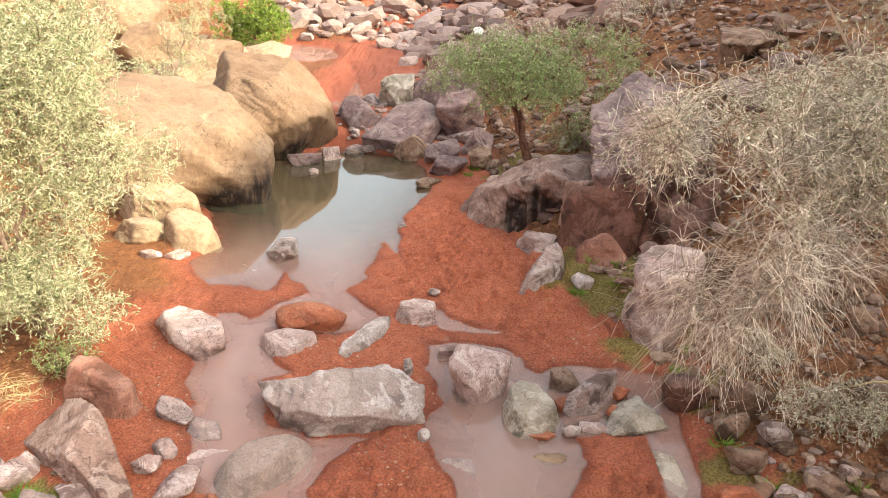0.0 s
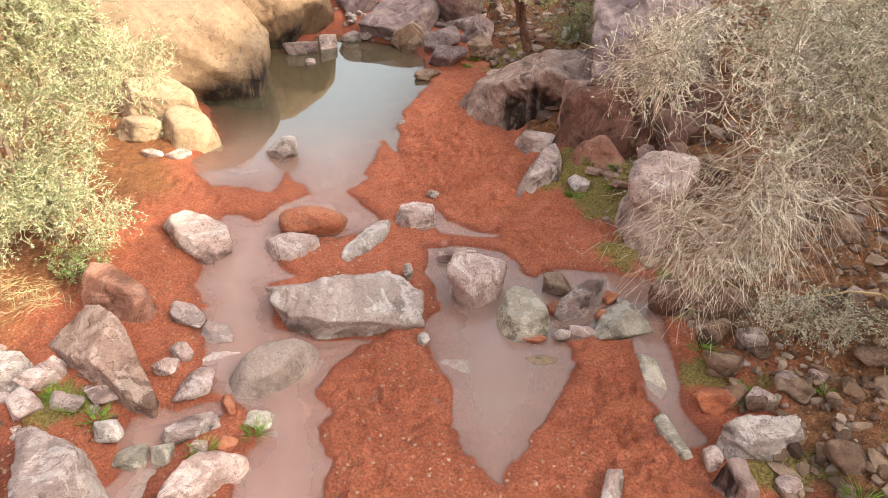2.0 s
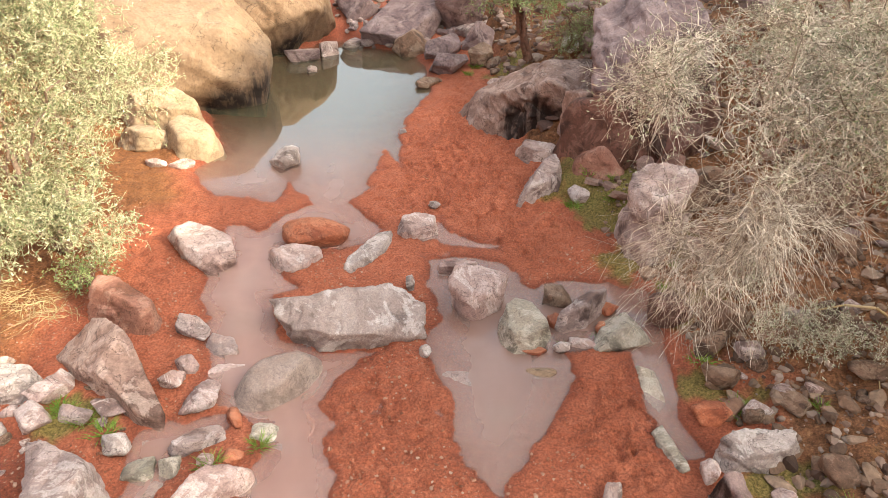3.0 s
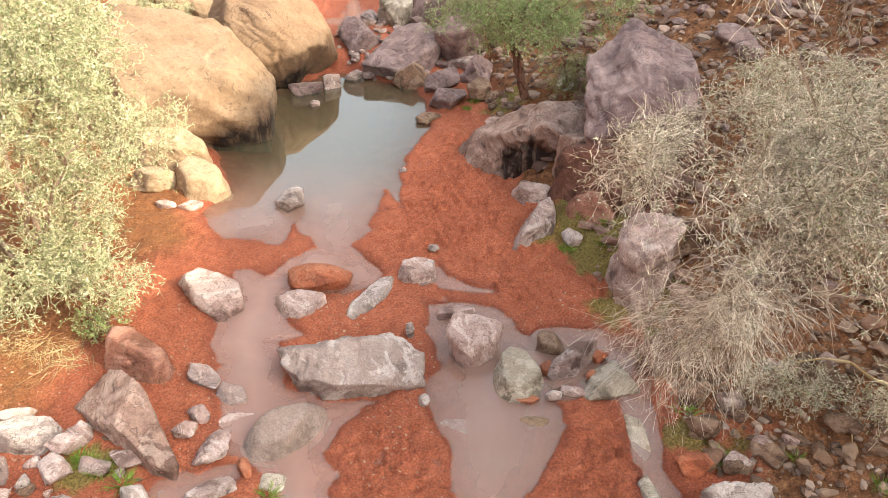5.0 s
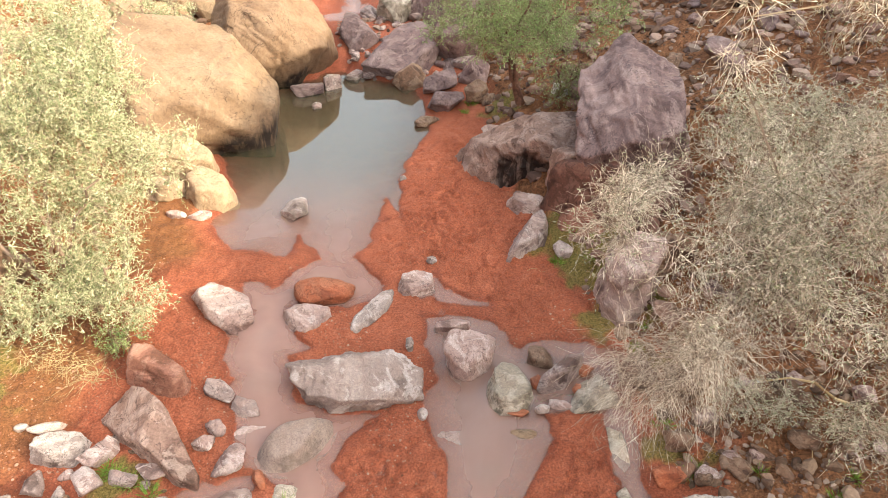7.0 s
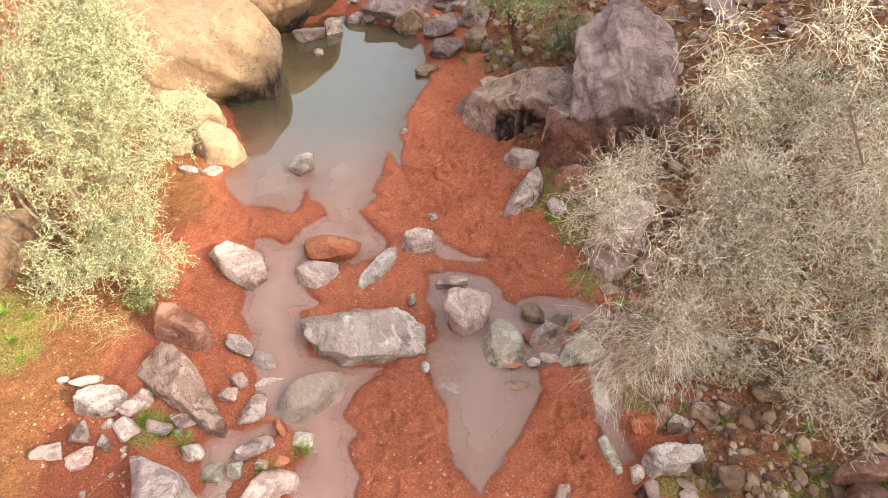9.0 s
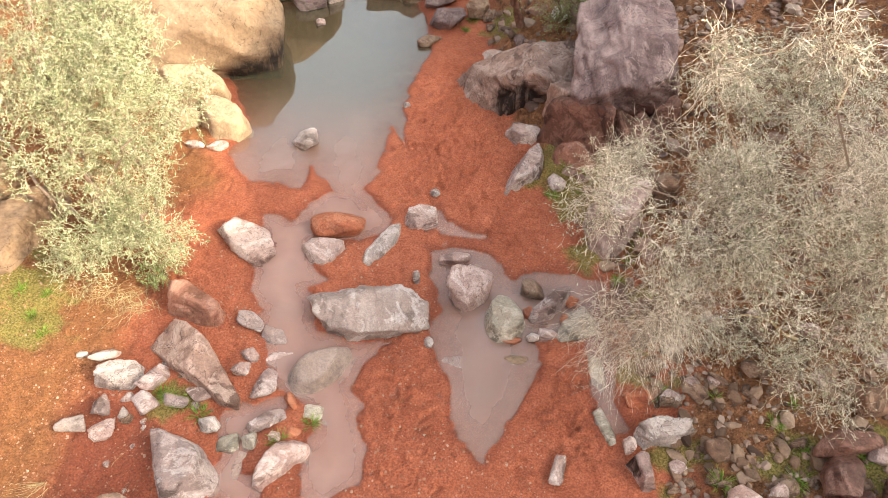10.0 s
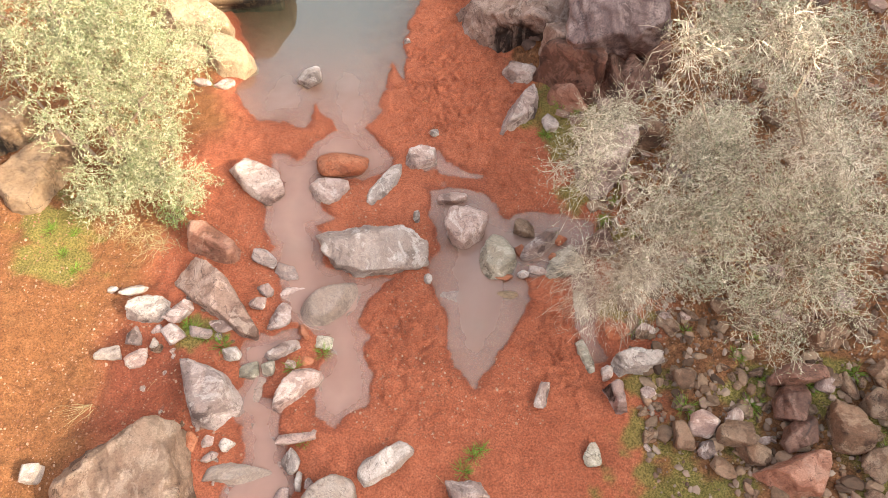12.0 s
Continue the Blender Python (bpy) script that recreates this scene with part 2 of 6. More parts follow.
    tint = ramp(ns, ls, info.outputs["Random"], [(0.0, (0.42, 0.40, 0.40)), (0.5, (0.5, 0.5, 0.5)), (1.0, (0.60, 0.56, 0.53))])
    col = mix(ns, ls, 0.75, col, tint, "OVERLAY")
    streak = node(ns, "Mapping")
    streak.inputs["Scale"].default_value = (9.0, 9.0, 1.2)
    ls.new(v, streak.inputs["Vector"])
    run = noise_tex(ns, ls, streak.outputs[0], 1.0, 5, 0.6, 0.3)
    # the dark tone is stain deepened to carry shade on fronts and undersides
    for name, tone in (("varnish_shade", (0.016, 0.009, 0.007)), ("rusty", (0.10, 0.034, 0.022))):
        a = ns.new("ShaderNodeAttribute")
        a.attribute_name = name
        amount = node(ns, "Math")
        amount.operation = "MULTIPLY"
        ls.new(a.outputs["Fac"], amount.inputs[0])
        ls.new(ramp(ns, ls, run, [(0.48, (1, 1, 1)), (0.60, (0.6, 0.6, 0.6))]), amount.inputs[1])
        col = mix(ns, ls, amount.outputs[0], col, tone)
    ls.new(col, bsdf.inputs["Base Color"])
    bsdf.inputs["Roughness"].default_value = rough
    bsdf.inputs["Specular IOR Level"].default_value = 0.35
    b = bump(ns, ls, bsdf, band, 0.5, 0.02)
    b = bump(ns, ls, bsdf, layer, 0.7, 0.014, b)
    b = bump(ns, ls, bsdf, big, 0.3, 0.03, b)
    b = bump(ns, ls, bsdf, cracks, -0.8, 0.02, b)
    bump(ns, ls, bsdf, grain, 0.5, 0.006, b)
    return m


ROCK = {
    "grey": rock_material("grey_stone", (0.10, 0.068, 0.062), (0.245, 0.182, 0.168), (0.34, 0.262, 0.242), (0.52, 0.45, 0.425), 0.6),
    "granite": rock_material("granite_stone", (0.20, 0.15, 0.125), (0.27, 0.205, 0.175), (0.31, 0.24, 0.21), (0.38, 0.31, 0.275), 0.3, scale=1.4, dust=0.15),
    "buff": rock_material("buff_stone", (0.085, 0.048, 0.033), (0.19, 0.12, 0.085), (0.26, 0.175, 0.128), (0.38, 0.28, 0.22), 0.5, scale=0.7, dust=0.2),
    "tan": rock_material("tan_stone", (0.16, 0.097, 0.058), (0.205, 0.13, 0.08), (0.235, 0.155, 0.1), (0.29, 0.205, 0.14), 0.3, scale=0.45, dust=0.05, speck=0.22),
    "cream": rock_material("cream_stone", (0.22, 0.15, 0.097), (0.295, 0.215, 0.142), (0.34, 0.255, 0.175), (0.39, 0.305, 0.22), 0.3, scale=0.5, dust=0.05, speck=0.22),
    "veined": rock_material("veined_stone", (0.155, 0.112, 0.097), (0.26, 0.196, 0.175), (0.315, 0.246, 0.222), (0.50, 0.435, 0.41), 0.65, scale=1.0, dust=0.1),
    "purple": rock_material("purple_stone", (0.085, 0.052, 0.052), (0.165, 0.112, 0.108), (0.225, 0.158, 0.15), (0.33, 0.25, 0.235), 0.5, scale=0.8, dust=0.10),
    "russet": rock_material("russet_stone", (0.10, 0.058, 0.046), (0.225, 0.145, 0.118), (0.32, 0.225, 0.19), (0.42, 0.33, 0.29), 0.5, scale=0.8, dust=0.12),
    "red": rock_material("red_stone", (0.18, 0.05, 0.025), (0.29, 0.092, 0.046), (0.36, 0.135, 0.075), (0.40, 0.19, 0.12), 0.35, dust=0.4),
    "brown": rock_material("brown_stone", (0.055, 0.03, 0.02), (0.13, 0.076, 0.05), (0.195, 0.124, 0.087), (0.29, 0.215, 0.16), 0.5, dust=0.2),
    "pale": rock_material("pale_stone", (0.14, 0.105, 0.093), (0.29, 0.232, 0.212), (0.40, 0.335, 0.31), (0.55, 0.49, 0.46), 0.6, dust=0.1),
    "green": rock_material("green_stone", (0.13, 0.11, 0.085), (0.26, 0.222, 0.178), (0.36, 0.315, 0.262), (0.48, 0.43, 0.37), 0.6, dust=0.15),
    "pink": rock_material("pink_stone", (0.15, 0.096, 0.085), (0.30, 0.208, 0.188), (0.39, 0.29, 0.265), (0.54, 0.455, 0.425), 0.65, dust=0.12),
    "oxblood": rock_material("oxblood_stone", (0.04, 0.018, 0.014), (0.10, 0.047, 0.035), (0.16, 0.08, 0.06), (0.25, 0.15, 0.12), 0.45, rough=0.6, dust=0.08),
    "rust": rock_material("rust_stone", (0.15, 0.062, 0.040), (0.25, 0.115, 0.080), (0.33, 0.17, 0.125), (0.42, 0.27, 0.215), 0.4, dust=0.1),
}


def ground_material():
    m, ns, ls, bsdf = material("canyon_ground")
    co = node(ns, "TexCoord")
    v = co.outputs["Object"]

    def mask(name):
        a = ns.new("ShaderNodeAttribute")
        a.attribute_name = name
        return a.outputs["Fac"]

    big = noise_tex(ns, ls, v, 1.3, 6, 0.6, 0.4)
    fine = noise_tex(ns, ls, v, 38, 5, 0.75)
    mid = noise_tex(ns, ls, v, 8, 6, 0.68, 0.6)
    grit = node(ns, "TexVoronoi", Scale=48.0, Randomness=1.0)
    ls.new(v, grit.inputs["Vector"])
    sand = ramp(ns, ls, mid, [(0.30, (0.305, 0.086, 0.045)), (0.5, (0.345, 0.104, 0.056)), (0.70, (0.395, 0.13, 0.074))])
    sand = mix(ns, ls, 0.5, sand, ramp(ns, ls, big, [(0.3, (0.42, 0.40, 0.39)), (0.7, (0.58, 0.58, 0.58))]), "OVERLAY")
    damp = noise_tex(ns, ls, v, 0.55, 4, 0.55, 0.8)
    sand = mix(ns, ls, ramp(ns, ls, damp, [(0.42, (0.22, 0.22, 0.22)), (0.54, (0, 0, 0))]), sand, (0.235, 0.060, 0.031))
    clump = noise_tex(ns, ls, v, 13, 5, 0.62, 1.2)
    sand = mix(ns, ls, ramp(ns, ls, clump, [(0.34, (0.2, 0.2, 0.2)), (0.44, (0, 0, 0))]), sand, (0.21, 0.052, 0.029))
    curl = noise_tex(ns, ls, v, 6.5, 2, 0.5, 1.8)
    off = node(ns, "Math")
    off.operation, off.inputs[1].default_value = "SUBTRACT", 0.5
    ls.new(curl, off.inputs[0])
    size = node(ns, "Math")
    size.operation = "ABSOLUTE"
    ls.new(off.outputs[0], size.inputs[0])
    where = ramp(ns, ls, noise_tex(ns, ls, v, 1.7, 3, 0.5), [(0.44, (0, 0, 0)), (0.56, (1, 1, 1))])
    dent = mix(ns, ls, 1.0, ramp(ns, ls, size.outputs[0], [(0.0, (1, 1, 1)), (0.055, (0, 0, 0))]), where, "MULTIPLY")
    # dents are darkened in colour too, as shade the bump alone shows faintly
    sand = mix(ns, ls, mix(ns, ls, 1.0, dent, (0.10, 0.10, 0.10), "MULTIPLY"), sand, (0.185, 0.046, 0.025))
    # drier sand, whose orange also puts the look of sunlight into the colour
    dry = ramp(ns, ls, mid, [(0.30, (0.15, 0.056, 0.022)), (0.55, (0.21, 0.086, 0.036)), (0.8, (0.28, 0.13, 0.06))])
    col = mix(ns, ls, mask("dry"), sand, dry)
    soil = ramp(ns, ls, mid, [(0.32, (0.075, 0.032, 0.015)), (0.52, (0.20, 0.088, 0.041)), (0.70, (0.31, 0.152, 0.075))])
    col = mix(ns, ls, mask("bank"), col, soil)
    moss = ramp(ns, ls, fine, [(0.3, (0.075, 0.08, 0.016)), (0.5, (0.155, 0.14, 0.036)), (0.75, (0.24, 0.18, 0.075))])
    col = mix(ns, ls, mask("moss"), col, moss)
    wet = mix(ns, ls, 1.0, col, (0.76, 0.68, 0.66), "MULTIPLY")
    col = mix(ns, ls, mask("wet"), col, wet)
    pebble = ramp(ns, ls, grit.outputs["Color"], [(0.80, (0, 0, 0)), (0.84, (1, 1, 1))])
    core = ramp(ns, ls, grit.outputs["Distance"], [(0.25, (0.8, 0.8, 0.8)), (0.36, (0, 0, 0))])
    speck = mix(ns, ls, 1.0, pebble, core, "MULTIPLY")
    col = mix(ns, ls, speck, col, (0.38, 0.175, 0.11))
    col = mix(ns, ls, 0.5, col, ramp(ns, ls, fine, [(0.36, (0.08, 0.08, 0.08)), (0.64, (0.92, 0.92, 0.92))]), "OVERLAY")
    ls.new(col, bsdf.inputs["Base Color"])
    r = ns.new("ShaderNodeMapRange")
    r.inputs["To Min"].default_value, r.inputs["To Max"].default_value = 0.92, 0.62
    ls.new(mask("wet"), r.inputs["Value"])
    ls.new(r.outputs[0], bsdf.inputs["Roughness"])
    bsdf.inputs["Specular IOR Level"].default_value = 0.25
    b = bump(ns, ls, bsdf, mid, 0.5, 0.03)
    b = bump(ns, ls, bsdf, clump, 0.6, 0.025, b)
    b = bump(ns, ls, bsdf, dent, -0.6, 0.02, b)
    b = bump(ns, ls, bsdf, fine, 1.0, 0.028, b)
    bump(ns, ls, bsdf, core, 0.12, 0.006, b)
    return m


def water_material():
    """Still, silty water: clear at the brim, clouded with depth."""
    m, ns, ls, bsdf = material("silty_water")
    a = ns.new("ShaderNodeAttribute")
    a.attribute_name = "depth"
    up = ns.new("ShaderNodeAttribute")
    up.attribute_name = "upper"
    co = node(ns, "TexCoord")
    cloud = noise_tex(ns, ls, co.outputs["Object"], 0.9, 4, 0.5, 0.8)
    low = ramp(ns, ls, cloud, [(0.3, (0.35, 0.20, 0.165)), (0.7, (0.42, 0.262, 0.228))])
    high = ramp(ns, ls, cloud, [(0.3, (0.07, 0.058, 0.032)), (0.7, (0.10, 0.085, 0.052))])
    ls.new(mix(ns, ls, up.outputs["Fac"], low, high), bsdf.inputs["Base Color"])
    alpha = ramp(ns, ls, a.outputs["Fac"], [(0.0, (0.26,) * 3), (0.015, (0.48,) * 3), (0.10, (0.60,) * 3), (0.3, (0.80,) * 3)])
    ls.new(alpha, bsdf.inputs["Alpha"])
    bsdf.inputs["Roughness"].default_value = 0.02
    bsdf.inputs["IOR"].default_value = 1.9
    shine = ns.new("ShaderNodeMapRange")
    shine.inputs["To Min"].default_value, shine.inputs["To Max"].default_value = 0.15, 1.0
    ls.new(up.outputs["Fac"], shine.inputs["Value"])
    ls.new(shine.outputs[0], bsdf.inputs["Specular IOR Level"])
    rip = noise_tex(ns, ls, co.outputs["Object"], 7.0, 3, 0.5)
    bump(ns, ls, bsdf, rip, 0.03, 0.01)
    return m


def leaf_material(name, tones, rough=0.7, through_light=0.0):
    m, ns, ls, bsdf = material(name)
    geo = ns.new("ShaderNodeNewGeometry")
    steps = [(i / (len(tones) - 1), c) for i, c in enumerate(tones)]
    col = ramp(ns, ls, geo.outputs["Random Per Island"], steps)
    ls.new(col, bsdf.inputs["Base Color"])
    bsdf.inputs["Roughness"].default_value = rough
    bsdf.inputs["Specular IOR Level"].default_value = 0.2
    thin = ns.new("ShaderNodeBsdfTranslucent")
    ls.new(col, thin.inputs["Color"])
    both = ns.new("ShaderNodeMixShader")
    both.inputs[0].default_value = through_light
    ls.new(bsdf.outputs[0], both.inputs[1])
    ls.new(thin.outputs[0], both.inputs[2])
    ls.new(both.outputs[0], ns["Material Output"].inputs["Surface"])
    return m


def bark_material(name, dark, pale):
    m, ns, ls, bsdf = material(name)
    co = node(ns, "TexCoord")
    n1 = noise_tex(ns, ls, co.outputs["Object"], 14, 6, 0.7, 0.5)
    ls.new(ramp(ns, ls, n1, [(0.3, dark), (0.7, pale)]), bsdf.inputs["Base Color"])
    bsdf.inputs["Roughness"].default_value = 0.9
    bump(ns, ls, bsdf, n1, 0.6, 0.01)
    return m


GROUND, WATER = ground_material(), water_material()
BARK = bark_material("dry_bark", (0.16, 0.10, 0.075), (0.36, 0.26, 0.20))
BARK_RED = bark_material("red_brown_bark", (0.07, 0.03, 0.02), (0.20, 0.095, 0.06))
TWIG = leaf_material("bleached_twig", [(0.15, 0.13, 0.07), (0.38, 0.34, 0.21), (0.62, 0.55, 0.39)])
BRANCH = leaf_material("grey_branch", [(0.17, 0.125, 0.09), (0.28, 0.22, 0.16), (0.40, 0.32, 0.24)])
TWIG_DARK = leaf_material("brown_twig", [(0.10, 0.065, 0.045), (0.20, 0.14, 0.10), (0.28, 0.21, 0.15)])
TWIG_GREY = leaf_material("grey_twig", [(0.09, 0.065, 0.048), (0.34, 0.275, 0.21), (0.60, 0.515, 0.41), (0.80, 0.71, 0.585)])
LEAF_SAGE = leaf_material("sage_leaf", [(0.12, 0.16, 0.07), (0.30, 0.35, 0.185), (0.48, 0.50, 0.315), (0.63, 0.615, 0.44)], through_light=0.25)
LEAF_SILVER = leaf_material("silver_leaf", [(0.12, 0.135, 0.068), (0.40, 0.395, 0.275), (0.63, 0.60, 0.465), (0.25, 0.285, 0.135)], through_light=0.15)
LEAF_GREEN = leaf_material("fresh_leaf", [(0.12, 0.19, 0.06), (0.27, 0.37, 0.14), (0.42, 0.50, 0.24)], through_light=0.2)
LEAF_BRIGHT = leaf_material("bright_grass", [(0.11, 0.19, 0.025), (0.19, 0.29, 0.045), (0.28, 0.35, 0.08)], through_light=0.2)
STRAW = leaf_material("straw", [(0.22, 0.14, 0.07), (0.36, 0.25, 0.13), (0.48, 0.37, 0.21)])

# ---- mesh helpers ----
def mesh_from(name, verts, faces, mat, shade=False):
    me = bpy.data.meshes.new(name)
    verts, faces = np.asarray(verts, np.float32), np.asarray(faces, np.int32)
    k = faces.shape[1]
    me.vertices.add(len(verts))
    me.vertices.foreach_set("co", verts.ravel())
    me.loops.add(faces.size)
    me.loops.foreach_set("vertex_index", faces.ravel())
    me.polygons.add(len(faces))
    me.polygons.foreach_set("loop_start", np.arange(0, faces.size, k, dtype=np.int32))
    me.polygons.foreach_set("use_smooth", np.full(len(faces), shade))
    me.update(calc_edges=True)
    me.materials.append(mat)
    return me


def part(name, me, parent, label=""):
    ob = new(name, me)
    ob.parent = parent
    return tagged(ob, label)


def attribute(me, name, values):
    me.attributes.new(name, "FLOAT", "POINT").data.foreach_set("value", np.asarray(values, np.float32))


# ---- ground ----
def axis(lo, fine_lo, fine_hi, hi, step, growth):
    def run(start, stop, sign):
        out, s, p = [], step, start
        while (stop - p) * sign > 0:
            s *= growth
            p += sign * s
            out.append(p)
        return out
    return np.array(run(fine_lo, lo, -1)[::-1] + list(np.arange(fine_lo, fine_hi + 1e-6, step)) + run(fine_hi, hi, 1))


def grid(xs, ys):
    gx, gy = np.meshgrid(xs, ys)
    n, m = len(xs), len(ys)
    i = (np.arange(m - 1)[:, None] * n + np.arange(n - 1)[None, :]).ravel()
    return gx.ravel(), gy.ravel(), np.stack([i, i + 1, i + n + 1, i + n], 1)


MOSS_SPOTS = ((2.2, 9.3, 0.7), (2.25, 8.6, 0.55), (2.55, 7.6, 0.5), (3.3, 2.4, 1.0), (2.5, 8.3, 0.45), (-5.9, 6.0, 0.6), (-6.2, 6.7, 0.55), (4.3, 3.85, 0.45), (5.2, 3.7, 0.5), (5.7, 2.3, 0.6), (3.3, 4.1, 0.3), (2.75, 6.6, 0.4), (2.9, 4.1, 0.35),
              (5.6, 2.9, 0.6), (-3.6, 4.75, 0.3), (2.75, 5.2, 0.4), (1.3, 13.8, 0.5), (2.9, 3.2, 0.5))
GX, GY = axis(-70, -4.6, 2.9, 60, 0.027, 1.025), axis(-60, 2.4, 12.6, 150, 0.027, 1.03)
gx, gy, quads = grid(GX, GY)
gh, gd, g_right, g_left = land(gx, gy)
# trodden hollows in the soft sand
FOOT = ((-0.55, 5.2, 0.30, 0.45), (1.75, 5.1, 0.22, 0.55), (0.3, 10.5, 0.55, 1.3), (0.9, 9.2, 0.5, 0.7), (-0.1, 9.4, 0.4, 0.6), (1.2, 8.0, 0.5, 0.4), (0.4, 9.9, 0.6, 0.8), (0.2, 11.6, 0.4, 0.9), (-0.5, 4.3, 0.4, 0.7), (1.6, 4.4, 0.3, 0.5))
for cx, cy, sx, sy in FOOT:
    for k in range(int(80 * sx * sy / 0.3) + 20):
        px, py, rr, way = cx + rng.normal() * sx, cy + rng.normal() * sy, rng.uniform(0.035, 0.08), rng.uniform(0, 6.28)
        near = (np.abs(gx - px) < 0.3) & (np.abs(gy - py) < 0.3) & (gd > 0.03)
        ux, uy = (gx[near] - px) / rr, (gy[near] - py) / rr
        ux, uy = ux * math.cos(way) + uy * math.sin(way), (uy * math.cos(way) - ux * math.sin(way)) * 0.62
        q = np.sqrt(ux ** 2 + uy ** 2)
        gh[near] += -0.028 * np.exp(-q ** 4) * (0.6 + 0.6 * ux.clip(-1, 1)) + 0.022 * np.exp(-((q - 1.25) * 3.2) ** 2) * (ux > 0)
GH = gh.reshape(len(GY), len(GX))
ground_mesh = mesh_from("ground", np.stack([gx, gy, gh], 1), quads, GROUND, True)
bank_mask = smooth(0.05, 0.5, g_right + 0.25 * fbm(gx * 2.5, gy * 2.5, 1.0, 3, 61)) * smooth(0.0, 0.2, g_right)
moss_mask = np.zeros(len(gx))
for mx, my, mr in MOSS_SPOTS:
    moss_mask = np.maximum(moss_mask, np.exp(-((gx - mx) ** 2 + (gy - my) ** 2) / mr ** 2))
moss_mask = smooth(0.32, 0.75, moss_mask + 0.42 * fbm(gx * 4, gy * 4, 2.0, 4, 63)) * (gd > 0.02) * smooth(0.06, 0.22, moss_mask)
attribute(ground_mesh, "bank", bank_mask)
attribute(ground_mesh, "moss", moss_mask * 0.85)
hollow = inside_distance(gx + 0.05 * fbm(gx * 4, gy * 4, 1.0, 3, 91), gy, WET_HOLLOW)
# the mask also darkens the upstream bed as a whole, beyond y = 16.5
attribute(ground_mesh, "wet", np.maximum(1 - smooth(0.0, 0.14, gd + 0.06 * fbm(gx * 3, gy * 3, 7.0, 3, 65)), smooth(0.02, -0.04, hollow) + 0.8 * smooth(16.5, 18.5, gy) * smooth(-8, -6, gx) * (1 - smooth(30, 34, gy)) * (1 - bank_mask)).clip(0, 1))
# spread over the sunny side to about the edge of the ridge's shadow
attribute(ground_mesh, "dry", smooth(-4.2, -5.1, gx - 0.95 * smooth(8.3, 9.4, gy) + 0.4 * fbm(gx, gy, 3.0, 3, 67)) * smooth(0, 0.6, gd))
ground = tagged(new("ground", ground_mesh), "damp red sand stream bed with stony brown banks", "ground", kind="structure")


def water_sheet(x0, x1, y0, y1, z, step, label, upper_from):
    xs, ys = np.arange(x0, x1, step), np.arange(y0, y1, step)
    wx, wy, f = grid(xs, ys)
    lie = land(wx, wy)[0]
    keep = (lie[f].min(1) < z + 0.02)
    f = f[keep]
    used = np.unique(f)
    index = np.full(len(wx), -1)
    index[used] = np.arange(len(used))
    me = mesh_from("water", np.stack([wx[used], wy[used], np.full(len(used), z)], 1), index[f], WATER, True)
    attribute(me, "depth", np.clip(z - lie[used], 0, 1))
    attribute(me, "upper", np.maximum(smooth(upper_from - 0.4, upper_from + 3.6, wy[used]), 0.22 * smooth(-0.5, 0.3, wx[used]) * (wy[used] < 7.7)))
    return tagged(new("water", me), label, "water", kind="structure")


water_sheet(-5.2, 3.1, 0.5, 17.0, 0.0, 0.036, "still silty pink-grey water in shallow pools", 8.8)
water_sheet(-7.6, -1.8, 18.2, 30.0, 0.52, 0.12, "shallow muddy upstream pool on red sand", 60)


# ---- rocks ----
def sphere(level):
    bm = bmesh.new()
    bmesh.ops.create_icosphere(bm, subdivisions=level, radius=1.0)
    v = np.array([p.co[:] for p in bm.verts])
    f = np.array([[p.index for p in q.verts] for q in bm.faces])
    bm.free()
    return v, f


SPHERES = {k: sphere(k) for k in (2, 3, 4, 5, 6)}


